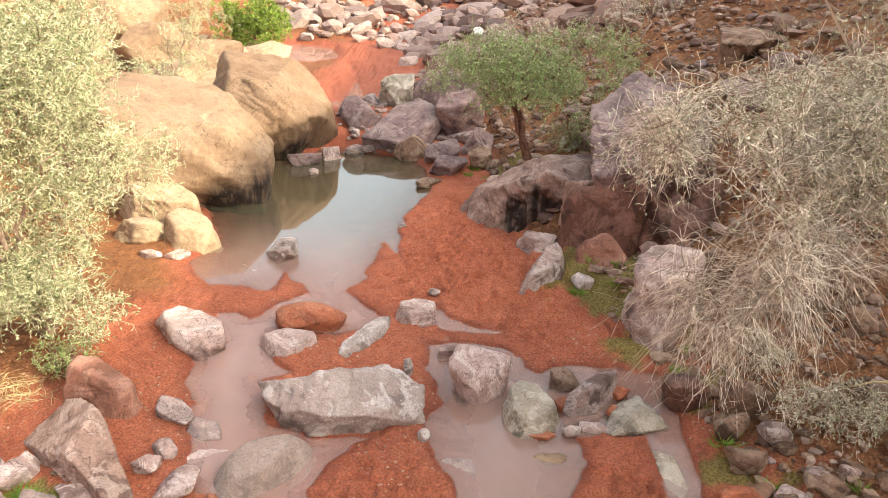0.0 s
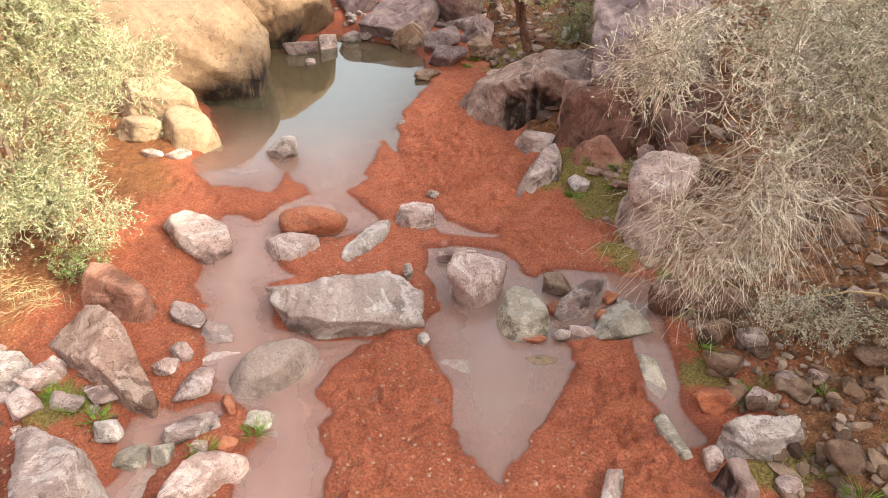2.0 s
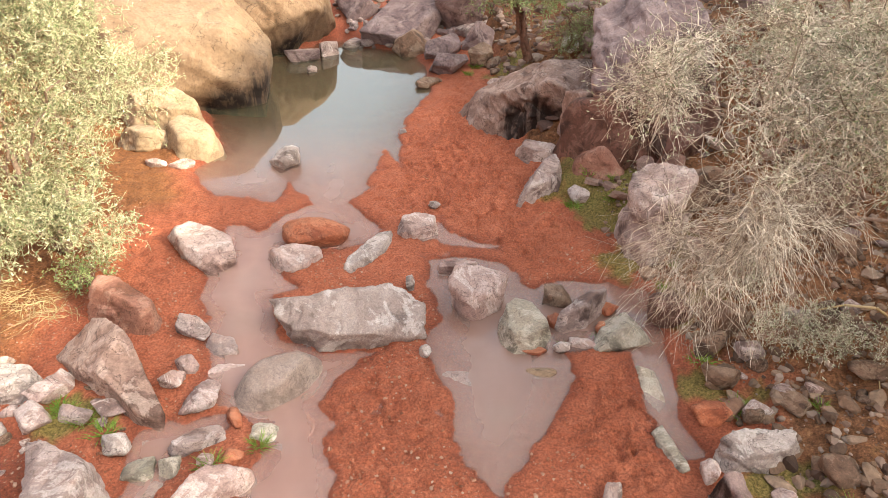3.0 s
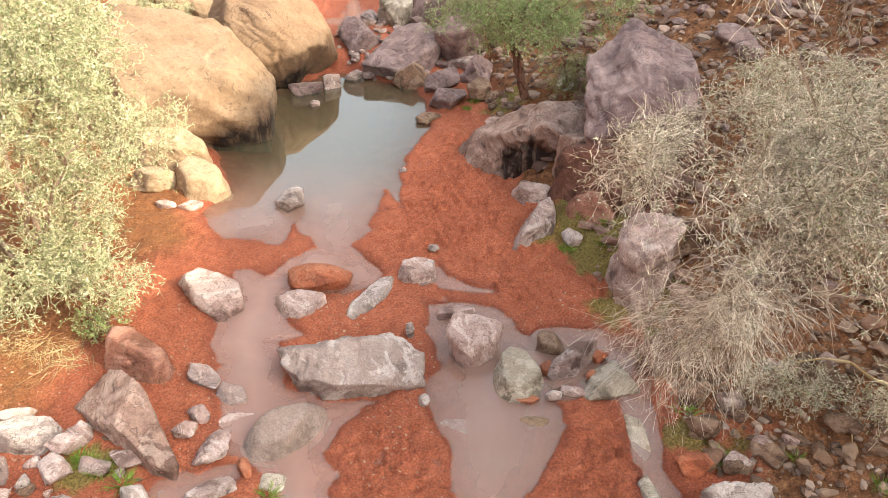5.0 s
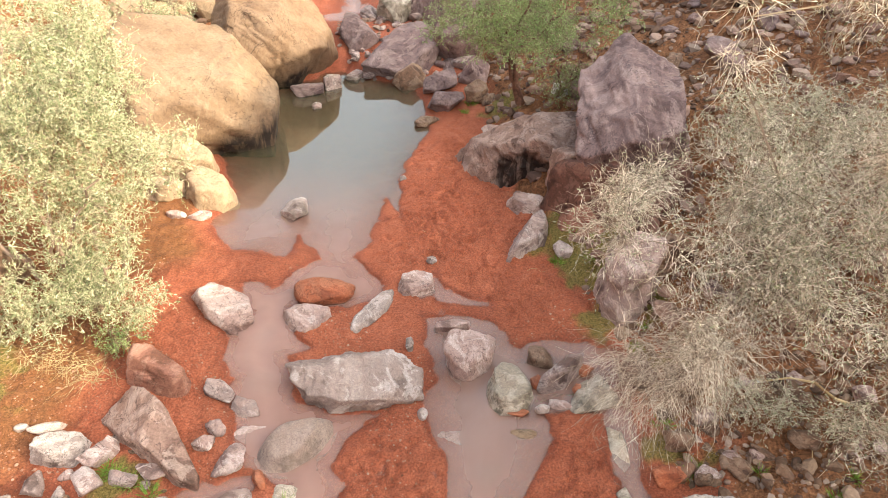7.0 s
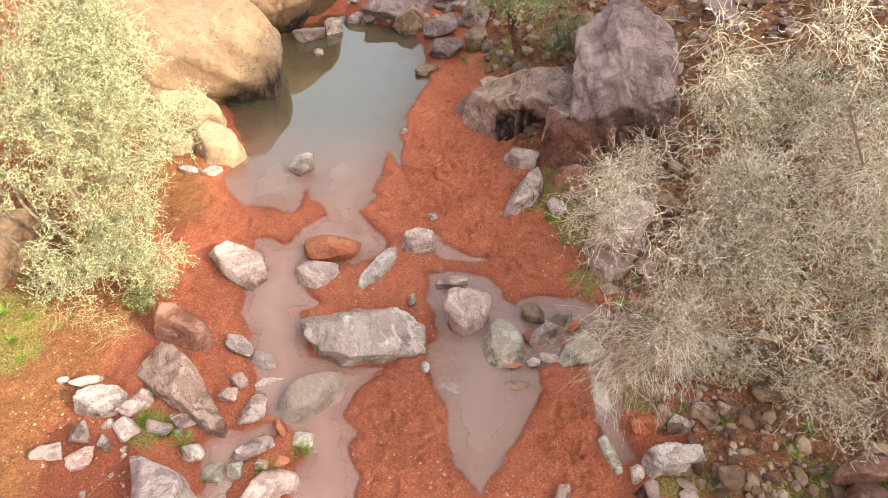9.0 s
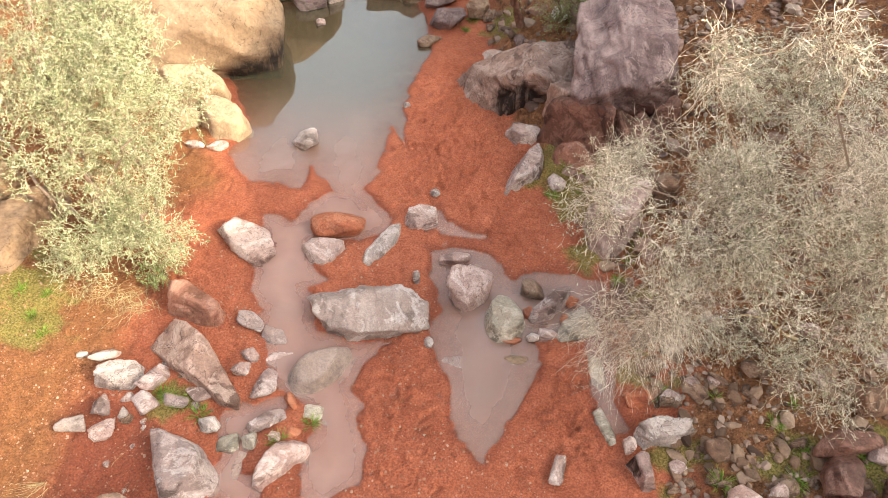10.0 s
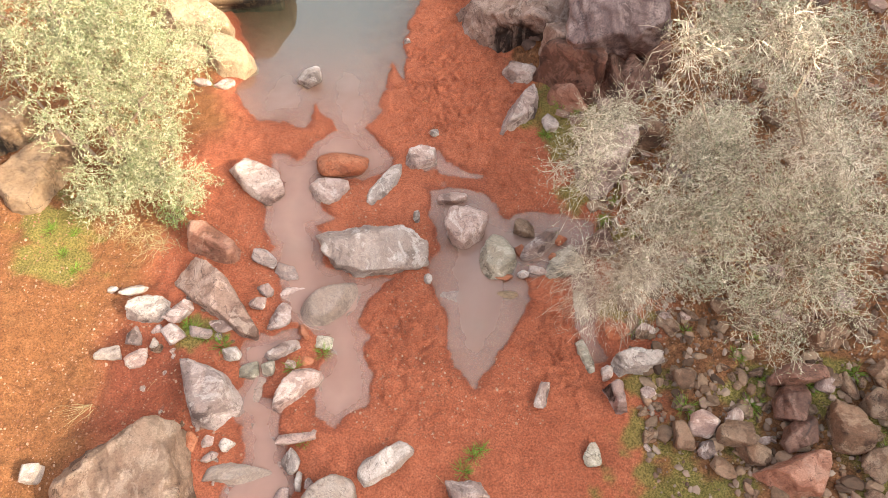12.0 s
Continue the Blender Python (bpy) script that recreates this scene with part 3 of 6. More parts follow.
def hewn(seed, level, half, normals, reach, sharp=70.0, warp=0.05, step=0.05, rough=0.03, bed=(0.5, 0.3, 2.2), dents=()):
    """A rock about its own centre, bounded by broken faces (normals, reach); step: flaked ledges, rough: fine relief."""
    v, f = SPHERES[level]
    half = np.asarray(half, float)
    d = v * half
    d /= np.linalg.norm(d, axis=1)[:, None]
    n = np.asarray(normals, float)
    n = n / np.linalg.norm(n, axis=1)[:, None]
    total = 0
    for k in range(len(n)):
        bend = 1 + warp * fbm(d[:, 0] * 2.1 + 3.7 * k, d[:, 1] * 2.1 + seed * 1.3, d[:, 2] * 2.1, 3, seed + k)
        total = total + (np.maximum(d @ n[k], 1e-4) / (reach[k] * bend)) ** sharp
    p = d * (total ** (-1 / sharp))[:, None]
    size = float(np.mean(half))
    q = p / size
    # flakes that have come away in thin ledges along the bedding
    r = np.random.default_rng(seed + 900)
    turn = np.array(pose(0, 0, 0, *r.uniform(-60, 60, 3)))[:3, :3]
    w = (q @ turn.T) * np.array(bed)
    flake = 2.6 * fbm(w[:, 0] * 1.1 + seed, w[:, 1] * 1.1, w[:, 2] * 1.1, 4, seed + 3, 0.55)
    ledge = np.floor(flake) + smooth(0.72, 1.0, flake - np.floor(flake))
    p = p + d * (size * (step * ledge / 2.6 + rough * fbm(q[:, 0] * 5, q[:, 1] * 5, q[:, 2] * 5 + seed, 4, seed + 5)))[:, None]
    # hollows, each opening to one side: the way it looks, its half angle, its depth
    for dx, dy, dz, wide, deep in dents:
        way = np.array((dx, dy, dz)) / math.sqrt(dx * dx + dy * dy + dz * dz)
        off = np.arccos(np.clip(d @ way, -1, 1)) + 0.12 * fbm(d[:, 0] * 3, d[:, 1] * 3 + seed, d[:, 2] * 3, 3, seed + 9)
        p = p - d * (deep * size * smooth(wide + 0.04, wide - 0.12, off))[:, None]
    # cracks: thin grooves
    if step > 0.03:
        g = np.abs(fbm(w[:, 0] * 0.9, w[:, 1] * 0.9 + seed, w[:, 2] * 0.9, 3, seed + 21))
        p = p - d * (0.035 * size * smooth(0.05, 0.0, g))[:, None]
    return p, f


def grain_level(size):
    return 6 if size > 1.3 else 5 if size > 0.42 else 4 if size > 0.16 else 3


def rock_shape(seed, level=4, planes=14, sharp=60.0, rough=0.03, cuts=(), step=0.05, half=(1, 1, 1), warp=0.05):
    """Rock of half the size half, broken along random flat faces; cuts adds faces of a chosen lie: (nx, ny, nz, distance)."""
    r = np.random.default_rng(seed)
    n = r.normal(size=(planes, 3))
    n /= np.linalg.norm(n, axis=1)[:, None]
    c = r.uniform(0.62, 0.95, planes)
    n, c = np.vstack([n, np.eye(3), -np.eye(3)]), np.append(c, np.ones(6))
    for cx, cy, cz, cd in cuts:
        k = math.sqrt(cx * cx + cy * cy + cz * cz)
        n, c = np.vstack([n, [[cx / k, cy / k, cz / k]]]), np.append(c, cd * 0.85)
    n = n / np.asarray(half, float)
    k = np.linalg.norm(n, axis=1)
    p, f = hewn(seed, level, half, n, c / k, sharp, warp, step, rough)
    lo, hi = p.min(0), p.max(0)
    return (p - (lo + hi) / 2) / ((hi - lo) / 2), f


# marks the faces to be stained, and those darkened in place of shade
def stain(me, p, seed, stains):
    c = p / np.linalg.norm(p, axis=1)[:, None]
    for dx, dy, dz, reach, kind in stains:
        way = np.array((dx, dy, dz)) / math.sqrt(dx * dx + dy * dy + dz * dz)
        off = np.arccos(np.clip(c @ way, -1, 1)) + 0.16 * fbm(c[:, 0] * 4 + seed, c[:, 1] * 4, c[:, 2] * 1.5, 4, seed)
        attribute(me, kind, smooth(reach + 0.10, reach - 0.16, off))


def rock(name, x, y, size, yaw, style, seed, label, sink=0.25, tilt=(0, 0), base=None, level=None, group="stream bed rocks", stains=(), **shape):
    """One rock whose top stands size[2] over the ground at its place."""
    level = grain_level(max(size)) if y < 14 else min(grain_level(max(size)), 5)
    l, w, h = size
    full = h / (1 - sink)
    p, f = rock_shape(seed, level, half=(l / 2, w / 2, full / 2), **shape)
    me = mesh_from(name, p * (l / 2, w / 2, full / 2), f, ROCK[style], True)
    stain(me, p, seed, stains)
    z = height(x, y) if base is None else base
    ob = new(name, me)
    ob.matrix_world = pose(x, y, z + h - full / 2, tilt[0], tilt[1], yaw)
    return tagged(ob, label, "rock", group)


def faced(name, centre, half, faces, style, seed, label, group, stains=(), level=6, **shape):
    """A boulder bounded by faces given as (a point on it, the way it looks): (px, py, pz, nx, ny, nz)."""
    c = np.array(centre, float)
    n = np.array([row[3:] for row in faces], float)
    n /= np.linalg.norm(n, axis=1)[:, None]
    reach = np.einsum("ij,ij->i", np.array([row[:3] for row in faces], float) - c, n)
    p, f = hewn(seed, level, half, n, reach, **shape)
    me = mesh_from(name, p, f, ROCK[style], True)
    stain(me, p, seed, stains)
    ob = new(name, me)
    ob.location = centre
    return tagged(ob, label, "rock", group)


# ---- the large boulders round the pool ----
def footed(corners, height_over, style, seed, label, top=(0.05, -0.05), lean=0.18, base=None, name="rock", group="stream bed rocks", stains=(), sharp=70, chamfer=0.75, **shape):
    """A rock broken to a convex plan; corners run clockwise as seen from above. top: how its upper face falls towards x and y."""
    r = np.random.default_rng(seed)
    xs, ys = [c[0] for c in corners], [c[1] for c in corners]
    cx, cy, l, w = sum(xs) / len(xs), sum(ys) / len(ys), max(xs) - min(xs), max(ys) - min(ys)
    z0 = (min(height(x, y) for x, y in corners) if base is None else base)
    h = height_over
    faces = [(0, 0, h * 0.5, top[0], top[1], 1), (0, 0, -h * 0.9, 0, 0, -1)]
    for (ax, ay), (bx, by) in zip(corners, corners[1:] + corners[:1]):
        nx, ny = -(by - ay), bx - ax
        k = math.hypot(nx, ny) + 1e-6
        nx, ny = nx / k, ny / k
        mx, my = (ax + bx) / 2 - cx, (ay + by) / 2 - cy
        faces.append((mx, my, -h * 0.3 if lean > 0 else h * 0.2, nx, ny, lean * r.uniform(0.2, 1.8)))
        if r.random() < chamfer:
            inset, up = r.uniform(0.72, 0.95), r.uniform(0.5, 1.3)
            faces.append((mx * inset, my * inset, h * (0.5 - (top[0] * mx + top[1] * my) * 0.6 / max(h, 0.1) * 0.5) * 0.9, nx + r.normal() * 0.25, ny + r.normal() * 0.25, up))
    lift = np.array((cx, cy, z0 + h * 0.5))
    return faced(name, tuple(lift), (l / 2, w / 2, h * 0.7), [(px + cx, py + cy, pz + lift[2], nx, ny, nz) for px, py, pz, nx, ny, nz in faces],
                 style, seed, label, group, stains, grain_level(max(l, w)), sharp=sharp, **shape)


SIDE = "canyon boulders"
# the low side of its nose is darkened
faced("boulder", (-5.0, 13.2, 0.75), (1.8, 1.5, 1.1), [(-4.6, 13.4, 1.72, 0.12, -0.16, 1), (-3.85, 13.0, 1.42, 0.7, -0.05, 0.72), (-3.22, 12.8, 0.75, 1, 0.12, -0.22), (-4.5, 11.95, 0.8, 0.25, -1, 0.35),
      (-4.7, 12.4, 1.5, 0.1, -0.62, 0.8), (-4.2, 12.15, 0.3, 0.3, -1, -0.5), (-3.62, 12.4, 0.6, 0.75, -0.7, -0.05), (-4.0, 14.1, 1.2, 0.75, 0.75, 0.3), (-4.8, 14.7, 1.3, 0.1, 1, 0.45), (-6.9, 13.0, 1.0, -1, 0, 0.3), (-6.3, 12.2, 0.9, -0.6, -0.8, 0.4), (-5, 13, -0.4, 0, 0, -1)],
      "tan", 11, "huge smooth tan sandstone boulder leaning over the pool", SIDE, stains=((0.9, -0.5, -0.75, 0.62, "varnish_shade"),), sharp=85, warp=0.03, step=0.045, rough=0.010, bed=(0.35, 0.5, 2.6))
# its underside is darkened in colour to add to the shadow there
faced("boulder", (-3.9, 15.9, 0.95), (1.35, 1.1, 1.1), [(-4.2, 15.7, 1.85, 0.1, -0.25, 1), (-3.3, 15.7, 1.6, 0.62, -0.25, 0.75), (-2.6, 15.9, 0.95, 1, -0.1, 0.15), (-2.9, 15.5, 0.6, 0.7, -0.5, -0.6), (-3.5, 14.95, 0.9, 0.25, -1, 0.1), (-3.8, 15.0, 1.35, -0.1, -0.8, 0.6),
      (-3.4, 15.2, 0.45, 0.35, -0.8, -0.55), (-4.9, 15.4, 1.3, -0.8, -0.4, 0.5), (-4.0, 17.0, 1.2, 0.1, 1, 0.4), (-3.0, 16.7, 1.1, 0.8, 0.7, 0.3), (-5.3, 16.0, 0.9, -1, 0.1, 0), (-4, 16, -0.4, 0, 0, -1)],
      "tan", 12, "large rounded tan boulder with cracked top beside the pool", SIDE, sharp=60, warp=0.035, step=0.045, rough=0.010, bed=(0.35, 0.5, 2.6), stains=((0.6, -0.5, -0.95, 0.45, "varnish_shade"),))
footed([(-5.75, 11.75), (-5.4, 12.15), (-4.75, 12.1), (-4.2, 11.65), (-4.15, 11.25), (-4.6, 11.1), (-5.35, 11.2)], 0.72, "cream", 13, "pale tan wedge of rock beside the pool", top=(0.1, -0.22), name="boulder", group=SIDE, base=-0.05, sharp=40, step=0.03)
footed([(-4.68, 10.75), (-4.55, 11.2), (-4.1, 11.25), (-3.72, 10.85), (-3.62, 10.5), (-3.8, 10.25), (-4.3, 10.3)], 0.52, "cream", 14, "rounded tan rock at the water's edge", top=(0.1, -0.12), name="boulder", group=SIDE, base=-0.08, sharp=18, step=0.02)
rock("boulder", -4.95, 10.75, (0.9, 0.6, 0.36), 10, "cream", 15, "low tan rock half buried in orange sand", 0.3, group=SIDE)
rock("rock", -4.55, 10.12, (0.34, 0.2, 0.12), -20, "pink", 16, "small pale pink stone on wet sand")
rock("rock", -4.15, 10.05, (0.42, 0.22, 0.12), 5, "pink", 17, "small pale pink stone on wet sand")
# the hollow front is stained, then darker still to stand in for shade
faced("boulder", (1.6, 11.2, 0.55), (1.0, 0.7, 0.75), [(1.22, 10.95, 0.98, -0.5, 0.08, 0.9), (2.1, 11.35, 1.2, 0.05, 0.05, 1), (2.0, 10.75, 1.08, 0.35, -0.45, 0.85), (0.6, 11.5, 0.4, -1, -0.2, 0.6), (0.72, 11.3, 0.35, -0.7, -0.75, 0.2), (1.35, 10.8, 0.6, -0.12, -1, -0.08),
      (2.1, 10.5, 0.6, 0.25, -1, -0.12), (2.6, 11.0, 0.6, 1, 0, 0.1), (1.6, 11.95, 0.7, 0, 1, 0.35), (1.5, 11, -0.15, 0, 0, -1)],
      "russet", 21, "brown overhanging boulder with dark hollow front", SIDE, sharp=110, warp=0.04, step=0.04, dents=((-0.3, -1, -0.32, 1.02, 0.15),), stains=((-0.3, -1, -0.32, 1.06, "varnish_shade"),))
faced("boulder", (3.1, 10.8, 1.5), (1.0, 1.5, 0.95), [(3.3, 10.4, 2.4, 0.08, -0.08, 1), (2.75, 10.5, 2.16, -0.5, -0.08, 1), (2.2, 9.75, 1.64, -0.62, -0.35, 0.8), (3.4, 9.75, 2.2, 0.1, -0.55, 0.75), (2.75, 9.36, 1.7, -0.1, -1, -0.3), (3.55, 9.52, 1.7, 0.35, -1, -0.2),
      (2.05, 9.85, 1.5, -0.75, -0.5, -0.55), (2.3, 10.2, 1.1, -0.6, -0.3, -0.75), (3.93, 10.4, 2.0, 1, -0.15, 0.2), (2.45, 11.2, 1.6, -1, 0.25, -0.2), (3.4, 12.3, 2.2, 0.1, 1, 0.35), (2.85, 12.0, 1.9, -0.7, 0.7, 0.2), (3.9, 11.5, 1.9, 0.85, 0.5, 0.25), (3, 11, 0.2, 0, 0, -1)],
      "purple", 22, "tall purple-brown slab boulder with broken red front", SIDE, sharp=130, warp=0.03, step=0.10, rough=0.025, stains=((0.1, -0.9, -0.6, 0.55, "rusty"),))
faced("boulder", (2.5, 9.6, 0.95), (0.2, 0.35, 0.75), [(2.42, 9.2, 1.55, -0.2, 0.3, 1), (2.36, 9.4, 1.0, -0.8, -0.65, 0.15), (2.6, 9.1, 0.9, 0.5, -1, -0.1), (2.72, 9.6, 1.0, 1, 0.1, 0), (2.5, 10.1, 1, 0, 1, 0), (2.5, 9.6, 0.1, 0, 0, -1)],
      "oxblood", 23, "dark angular rock wedged between two boulders", SIDE, sharp=140, level=5, step=0.04)
# its front is painted dark for the shadow under the slab's edge
faced("boulder", (2.28, 10.3, 0.8), (0.3, 0.4, 0.65), [(2.2, 10.0, 1.32, -0.1, 0.3, 1), (2.2, 9.95, 1.1, -0.25, -1, 0.12), (2.3, 9.98, 0.6, 0.1, -1, -0.45), (2.02, 10.2, 0.9, -1, -0.4, 0.1), (2.5, 10.0, 0.8, 1, -0.3, 0), (2.2, 10.6, 0.8, 0, 1, 0), (2.2, 10.1, 0.1, 0, 0, -1)],
      "russet", 123, "reddish-brown block under the edge of the tall boulder", SIDE, sharp=120, level=5, step=0.08, stains=((-0.2, -1, -0.15, 1.1, "varnish_shade"),))
rock("boulder", 2.98, 9.3, (0.55, 0.75, 1.05), 12, "oxblood", 24, "broken reddish-brown rock below the tall boulder", 0.2, base=0.35, group=SIDE, planes=9, sharp=130, step=0.07)
rock("boulder", 3.38, 9.25, (0.6, 0.8, 0.95), -20, "oxblood", 224, "broken reddish-brown rock below the tall boulder", 0.2, base=0.35, group=SIDE, planes=8, sharp=130, step=0.08, stains=((-0.3, -1, 0.2, 0.8, "rusty"),))
rock("boulder", 3.72, 9.5, (0.5, 0.6, 1.1), 35, "oxblood", 225, "broken reddish-brown rock below the tall boulder", 0.2, base=0.4, group=SIDE, planes=8, sharp=130, step=0.07)
rock("boulder", 3.15, 8.85, (0.5, 0.4, 0.55), 50, "oxblood", 226, "broken reddish-brown rock below the tall boulder", 0.2, base=0.35, group=SIDE, planes=8, sharp=130, step=0.07)
rock("boulder", 2.35, 9.4, (0.86, 0.8, 0.6), 0, "rust", 25, "rounded red-brown boulder on mossy ground", 0.25, group=SIDE, base=0.15, sharp=9, planes=22, rough=0.012, step=0.015)
footed([(2.32, 7.95), (2.42, 8.35), (2.85, 8.5), (3.3, 8.3), (3.3, 7.95), (2.95, 7.5), (2.58, 7.38), (2.36, 7.6)], 0.85, "grey", 26, "grey layered boulder under the dry shrub", top=(-0.05, -0.2), name="boulder", group=SIDE, base=0.12, step=0.11)
rock("boulder", 4.5, 7.35, (1.15, 1.0, 0.75), 20, "brown", 27, "cracked brown boulder on the stony bank", 0.2, group=SIDE, sharp=28, rough=0.08)
rock("boulder", 3.35, 8.2, (0.8, 0.6, 0.5), 15, "brown", 28, "brown rock lying behind the dry shrub", 0.2, group=SIDE)
footed([(5.2, 13.75), (5.4, 14.4), (6.4, 14.6), (6.75, 14.3), (6.5, 13.75), (5.7, 13.5)], 0.7, "brown", 29, "flat-topped rock ledge with dark undercut side", lean=-0.45, name="boulder", group=SIDE, chamfer=0.2, stains=((-0.2, -1, -0.4, 0.7, "varnish_shade"),))
rock("boulder", 2.55, 6.35, (0.5, 0.5, 0.4), 20, "oxblood", 30, "dark brown rock at the edge of the bank", 0.25)
footed([(-7.40, 7.19), (-7.22, 7.51), (-6.39, 8.61), (-6.21, 8.37), (-6.18, 7.86), (-6.48, 6.81), (-6.93, 6.76)], 0.62, "tan", 31, "long tan rock lying beside the pale shrub", top=(0.15, -0.2), name="boulder", group=SIDE, sharp=100, step=0.03, chamfer=0.2)
# front painted dark for the shaded gap between the two long rocks
footed([(-8.21, 8.19), (-7.68, 8.65), (-7.18, 8.95), (-6.95, 8.70), (-6.96, 8.32), (-7.45, 7.69), (-7.89, 7.33)], 0.7, "tan", 32, "long tan rock lying beside the pale shrub", top=(0.1, -0.2), name="boulder", group=SIDE, sharp=60, step=0.05, stains=((0.1, -1, -0.1, 0.8, "varnish_shade"),))

rock("boulder", -9.3, 21.5, (2.6, 1.9, 1.9), 15, "tan", 33, "tan boulder among sunlit shrubs on the bank", 0.15, group=SIDE)
rock("boulder", -8.0, 20.2, (2.0, 1.6, 1.4), -15, "tan", 34, "tan boulder among sunlit shrubs on the bank", 0.15, group=SIDE)
rock("boulder", -10.2, 24.5, (2.6, 2.0, 1.7), 35, "tan", 35, "tan boulder among sunlit shrubs on the bank", 0.15, group=SIDE)
rock("boulder", -6.6, 20.5, (2.0, 1.4, 1.2), 35, "tan", 36, "tan boulder among sunlit shrubs on the bank", 0.15, group=SIDE)

# ---- rocks in and along the stream ----
LOW = "rocks across the stream"
footed([(-2.05, 6.50), (-1.87, 6.66), (-1.29, 6.68), (-0.41, 6.50), (-0.13, 6.24), (-0.17, 5.97), (-0.36, 5.88), (-1.22, 5.80), (-1.70, 5.92), (-1.92, 6.17)], 0.38, "veined", 41, "long grey boulder with white veins lying across the stream", top=(0.1, -0.16), name="boulder", group=LOW, base=-0.02, lean=-0.12, chamfer=0.5, step=0.08)
rock("rock", -5.4, 2.66, (0.24, 0.26, 0.16), 4, "pale", 140, "small square whitish stone on sand", group="jumble of stream rocks", sharp=50, planes=3, cuts=((1, 0, 0, 0.9), (-1, 0, 0, 0.9), (0, 1, 0, 0.9), (0, -1, 0, 0.9), (0, 0, 1, 0.8)))
rock("rock", -1.74, 8.05, (0.90, 0.56, 0.34), -2, "red", 42, "smooth orange-red rock at the pool's outlet", 0.25, group=LOW, sharp=8, planes=22, rough=0.02, base=0.0)
footed([(-3.74, 7.98), (-3.55, 8.10), (-3.12, 8.08), (-2.79, 7.82), (-2.66, 7.45), (-2.78, 7.32), (-2.98, 7.25), (-3.25, 7.36)], 0.30, "pink", 43, "flat grey-white rock in wet sand", group=LOW, base=0.0, lean=-0.06)
footed([(-2.29, 7.62), (-2.15, 7.76), (-1.61, 7.76), (-1.57, 7.59), (-1.72, 7.32), (-1.90, 7.22), (-2.11, 7.35)], 0.15, "pink", 44, "flat pinkish rock at the water's edge", group=LOW, base=0.0)
footed([(-1.29, 7.25), (-1.24, 7.56), (-0.89, 8.02), (-0.70, 8.10), (-0.70, 7.76), (-1.12, 7.20)], 0.13, "pale", 45, "low pale ledge of rock in the sand", group=LOW, base=0.01)
footed([(-0.65, 8.10), (-0.61, 8.38), (-0.36, 8.50), (-0.12, 8.44), (-0.10, 8.17), (-0.40, 8.01), (-0.57, 8.01)], 0.17, "pink", 46, "flat-topped white and pink rock", group=LOW, base=0.01, lean=0.12)
footed([(-0.78, 7.66), (-0.67, 7.90), (-0.28, 7.88), (-0.37, 7.64)], 0.05, "pink", 145, "low pale rock awash beside a ledge", group=LOW, base=-0.02)
rock("rock", -0.15, 8.82, (0.19, 0.18, 0.09), 7, "pale", 47, "small white stone on red sand", group=LOW)
rock("rock", -0.41, 6.96, (0.11, 0.22, 0.14), 0, "pale", 48, "small upright white stone in the sand", group=LOW)
rock("rock", 0.19, 7.38, (0.55, 0.24, 0.14), 3, "pink", 49, "flat pale rock beside a rounded one", 0.25, group=LOW, base=0.0)
footed([(0.05, 6.66), (0.14, 6.95), (0.43, 7.06), (0.66, 7.0), (0.77, 6.82), (0.70, 6.57), (0.37, 6.36), (0.19, 6.43)], 0.38, "pink", 50, "rounded pinkish-white boulder standing in water", group=LOW, base=-0.02, sharp=24, lean=-0.08)
footed([(0.61, 5.99), (0.65, 6.40), (0.79, 6.60), (1.02, 6.58), (1.24, 6.30), (1.20, 6.03), (0.99, 5.80), (0.77, 5.80)], 0.26, "green", 51, "greenish-grey boulder half under water", group=LOW, base=-0.02, sharp=14)
rock("rock", 1.36, 6.74, (0.36, 0.32, 0.20), 0, "brown", 52, "small brown angular rock in the stream", group=LOW, base=0.0, sharp=42)
footed([(1.26, 6.20), (1.42, 6.42), (1.67, 6.64), (1.94, 6.70), (1.89, 6.53), (1.64, 6.24), (1.34, 6.14)], 0.28, "grey", 53, "tilted grey rock in the stream", top=(-0.3, 0.2), group=LOW, base=0.0)
rock("rock", 1.95, 6.05, (0.72, 0.5, 0.20), 30, "green", 54, "greenish-grey rock at the water's edge", 0.35, group=LOW, base=-0.02)
rock("rock", 2.15, 5.35, (0.3, 0.75, 0.09), 14, "green", 55, "greenish flat rock just under water", 0.4, group=LOW, base=-0.04)
rock("rock", 1.95, 6.52, (0.2, 0.16, 0.12), 30, "red", 56, "small reddish stone in the stream", group=LOW, base=0.0)
rock("rock", 1.8, 6.2, (0.15, 0.13, 0.12), 60, "red", 57, "small reddish stone in the stream", group=LOW, base=0.0)
rock("rock", 1.28, 6.3, (0.16, 0.22, 0.09), 20, "red", 58, "small reddish stone in the stream", group=LOW, base=0.0)
rock("rock", 1.30, 5.87, (0.18, 0.17, 0.11), 10, "pale", 59, "small white angular stone at the water's edge", group=LOW, base=0.0, sharp=44)
rock("rock", 1.55, 5.95, (0.32, 0.14, 0.10), -18, "pink", 60, "small white angular stone at the water's edge", group=LOW, base=0.0, sharp=44)
rock("rock", 1.04, 5.52, (0.32, 0.18, 0.03), -18, "tan", 61, "small tan stone awash in shallow water", 0.5, group=LOW, base=0.0)
rock("rock", 1.0, 5.83, (0.3, 0.14, 0.06), 5, "red", 62, "low red stone in shallow water", 0.4, group=LOW, base=0.0)
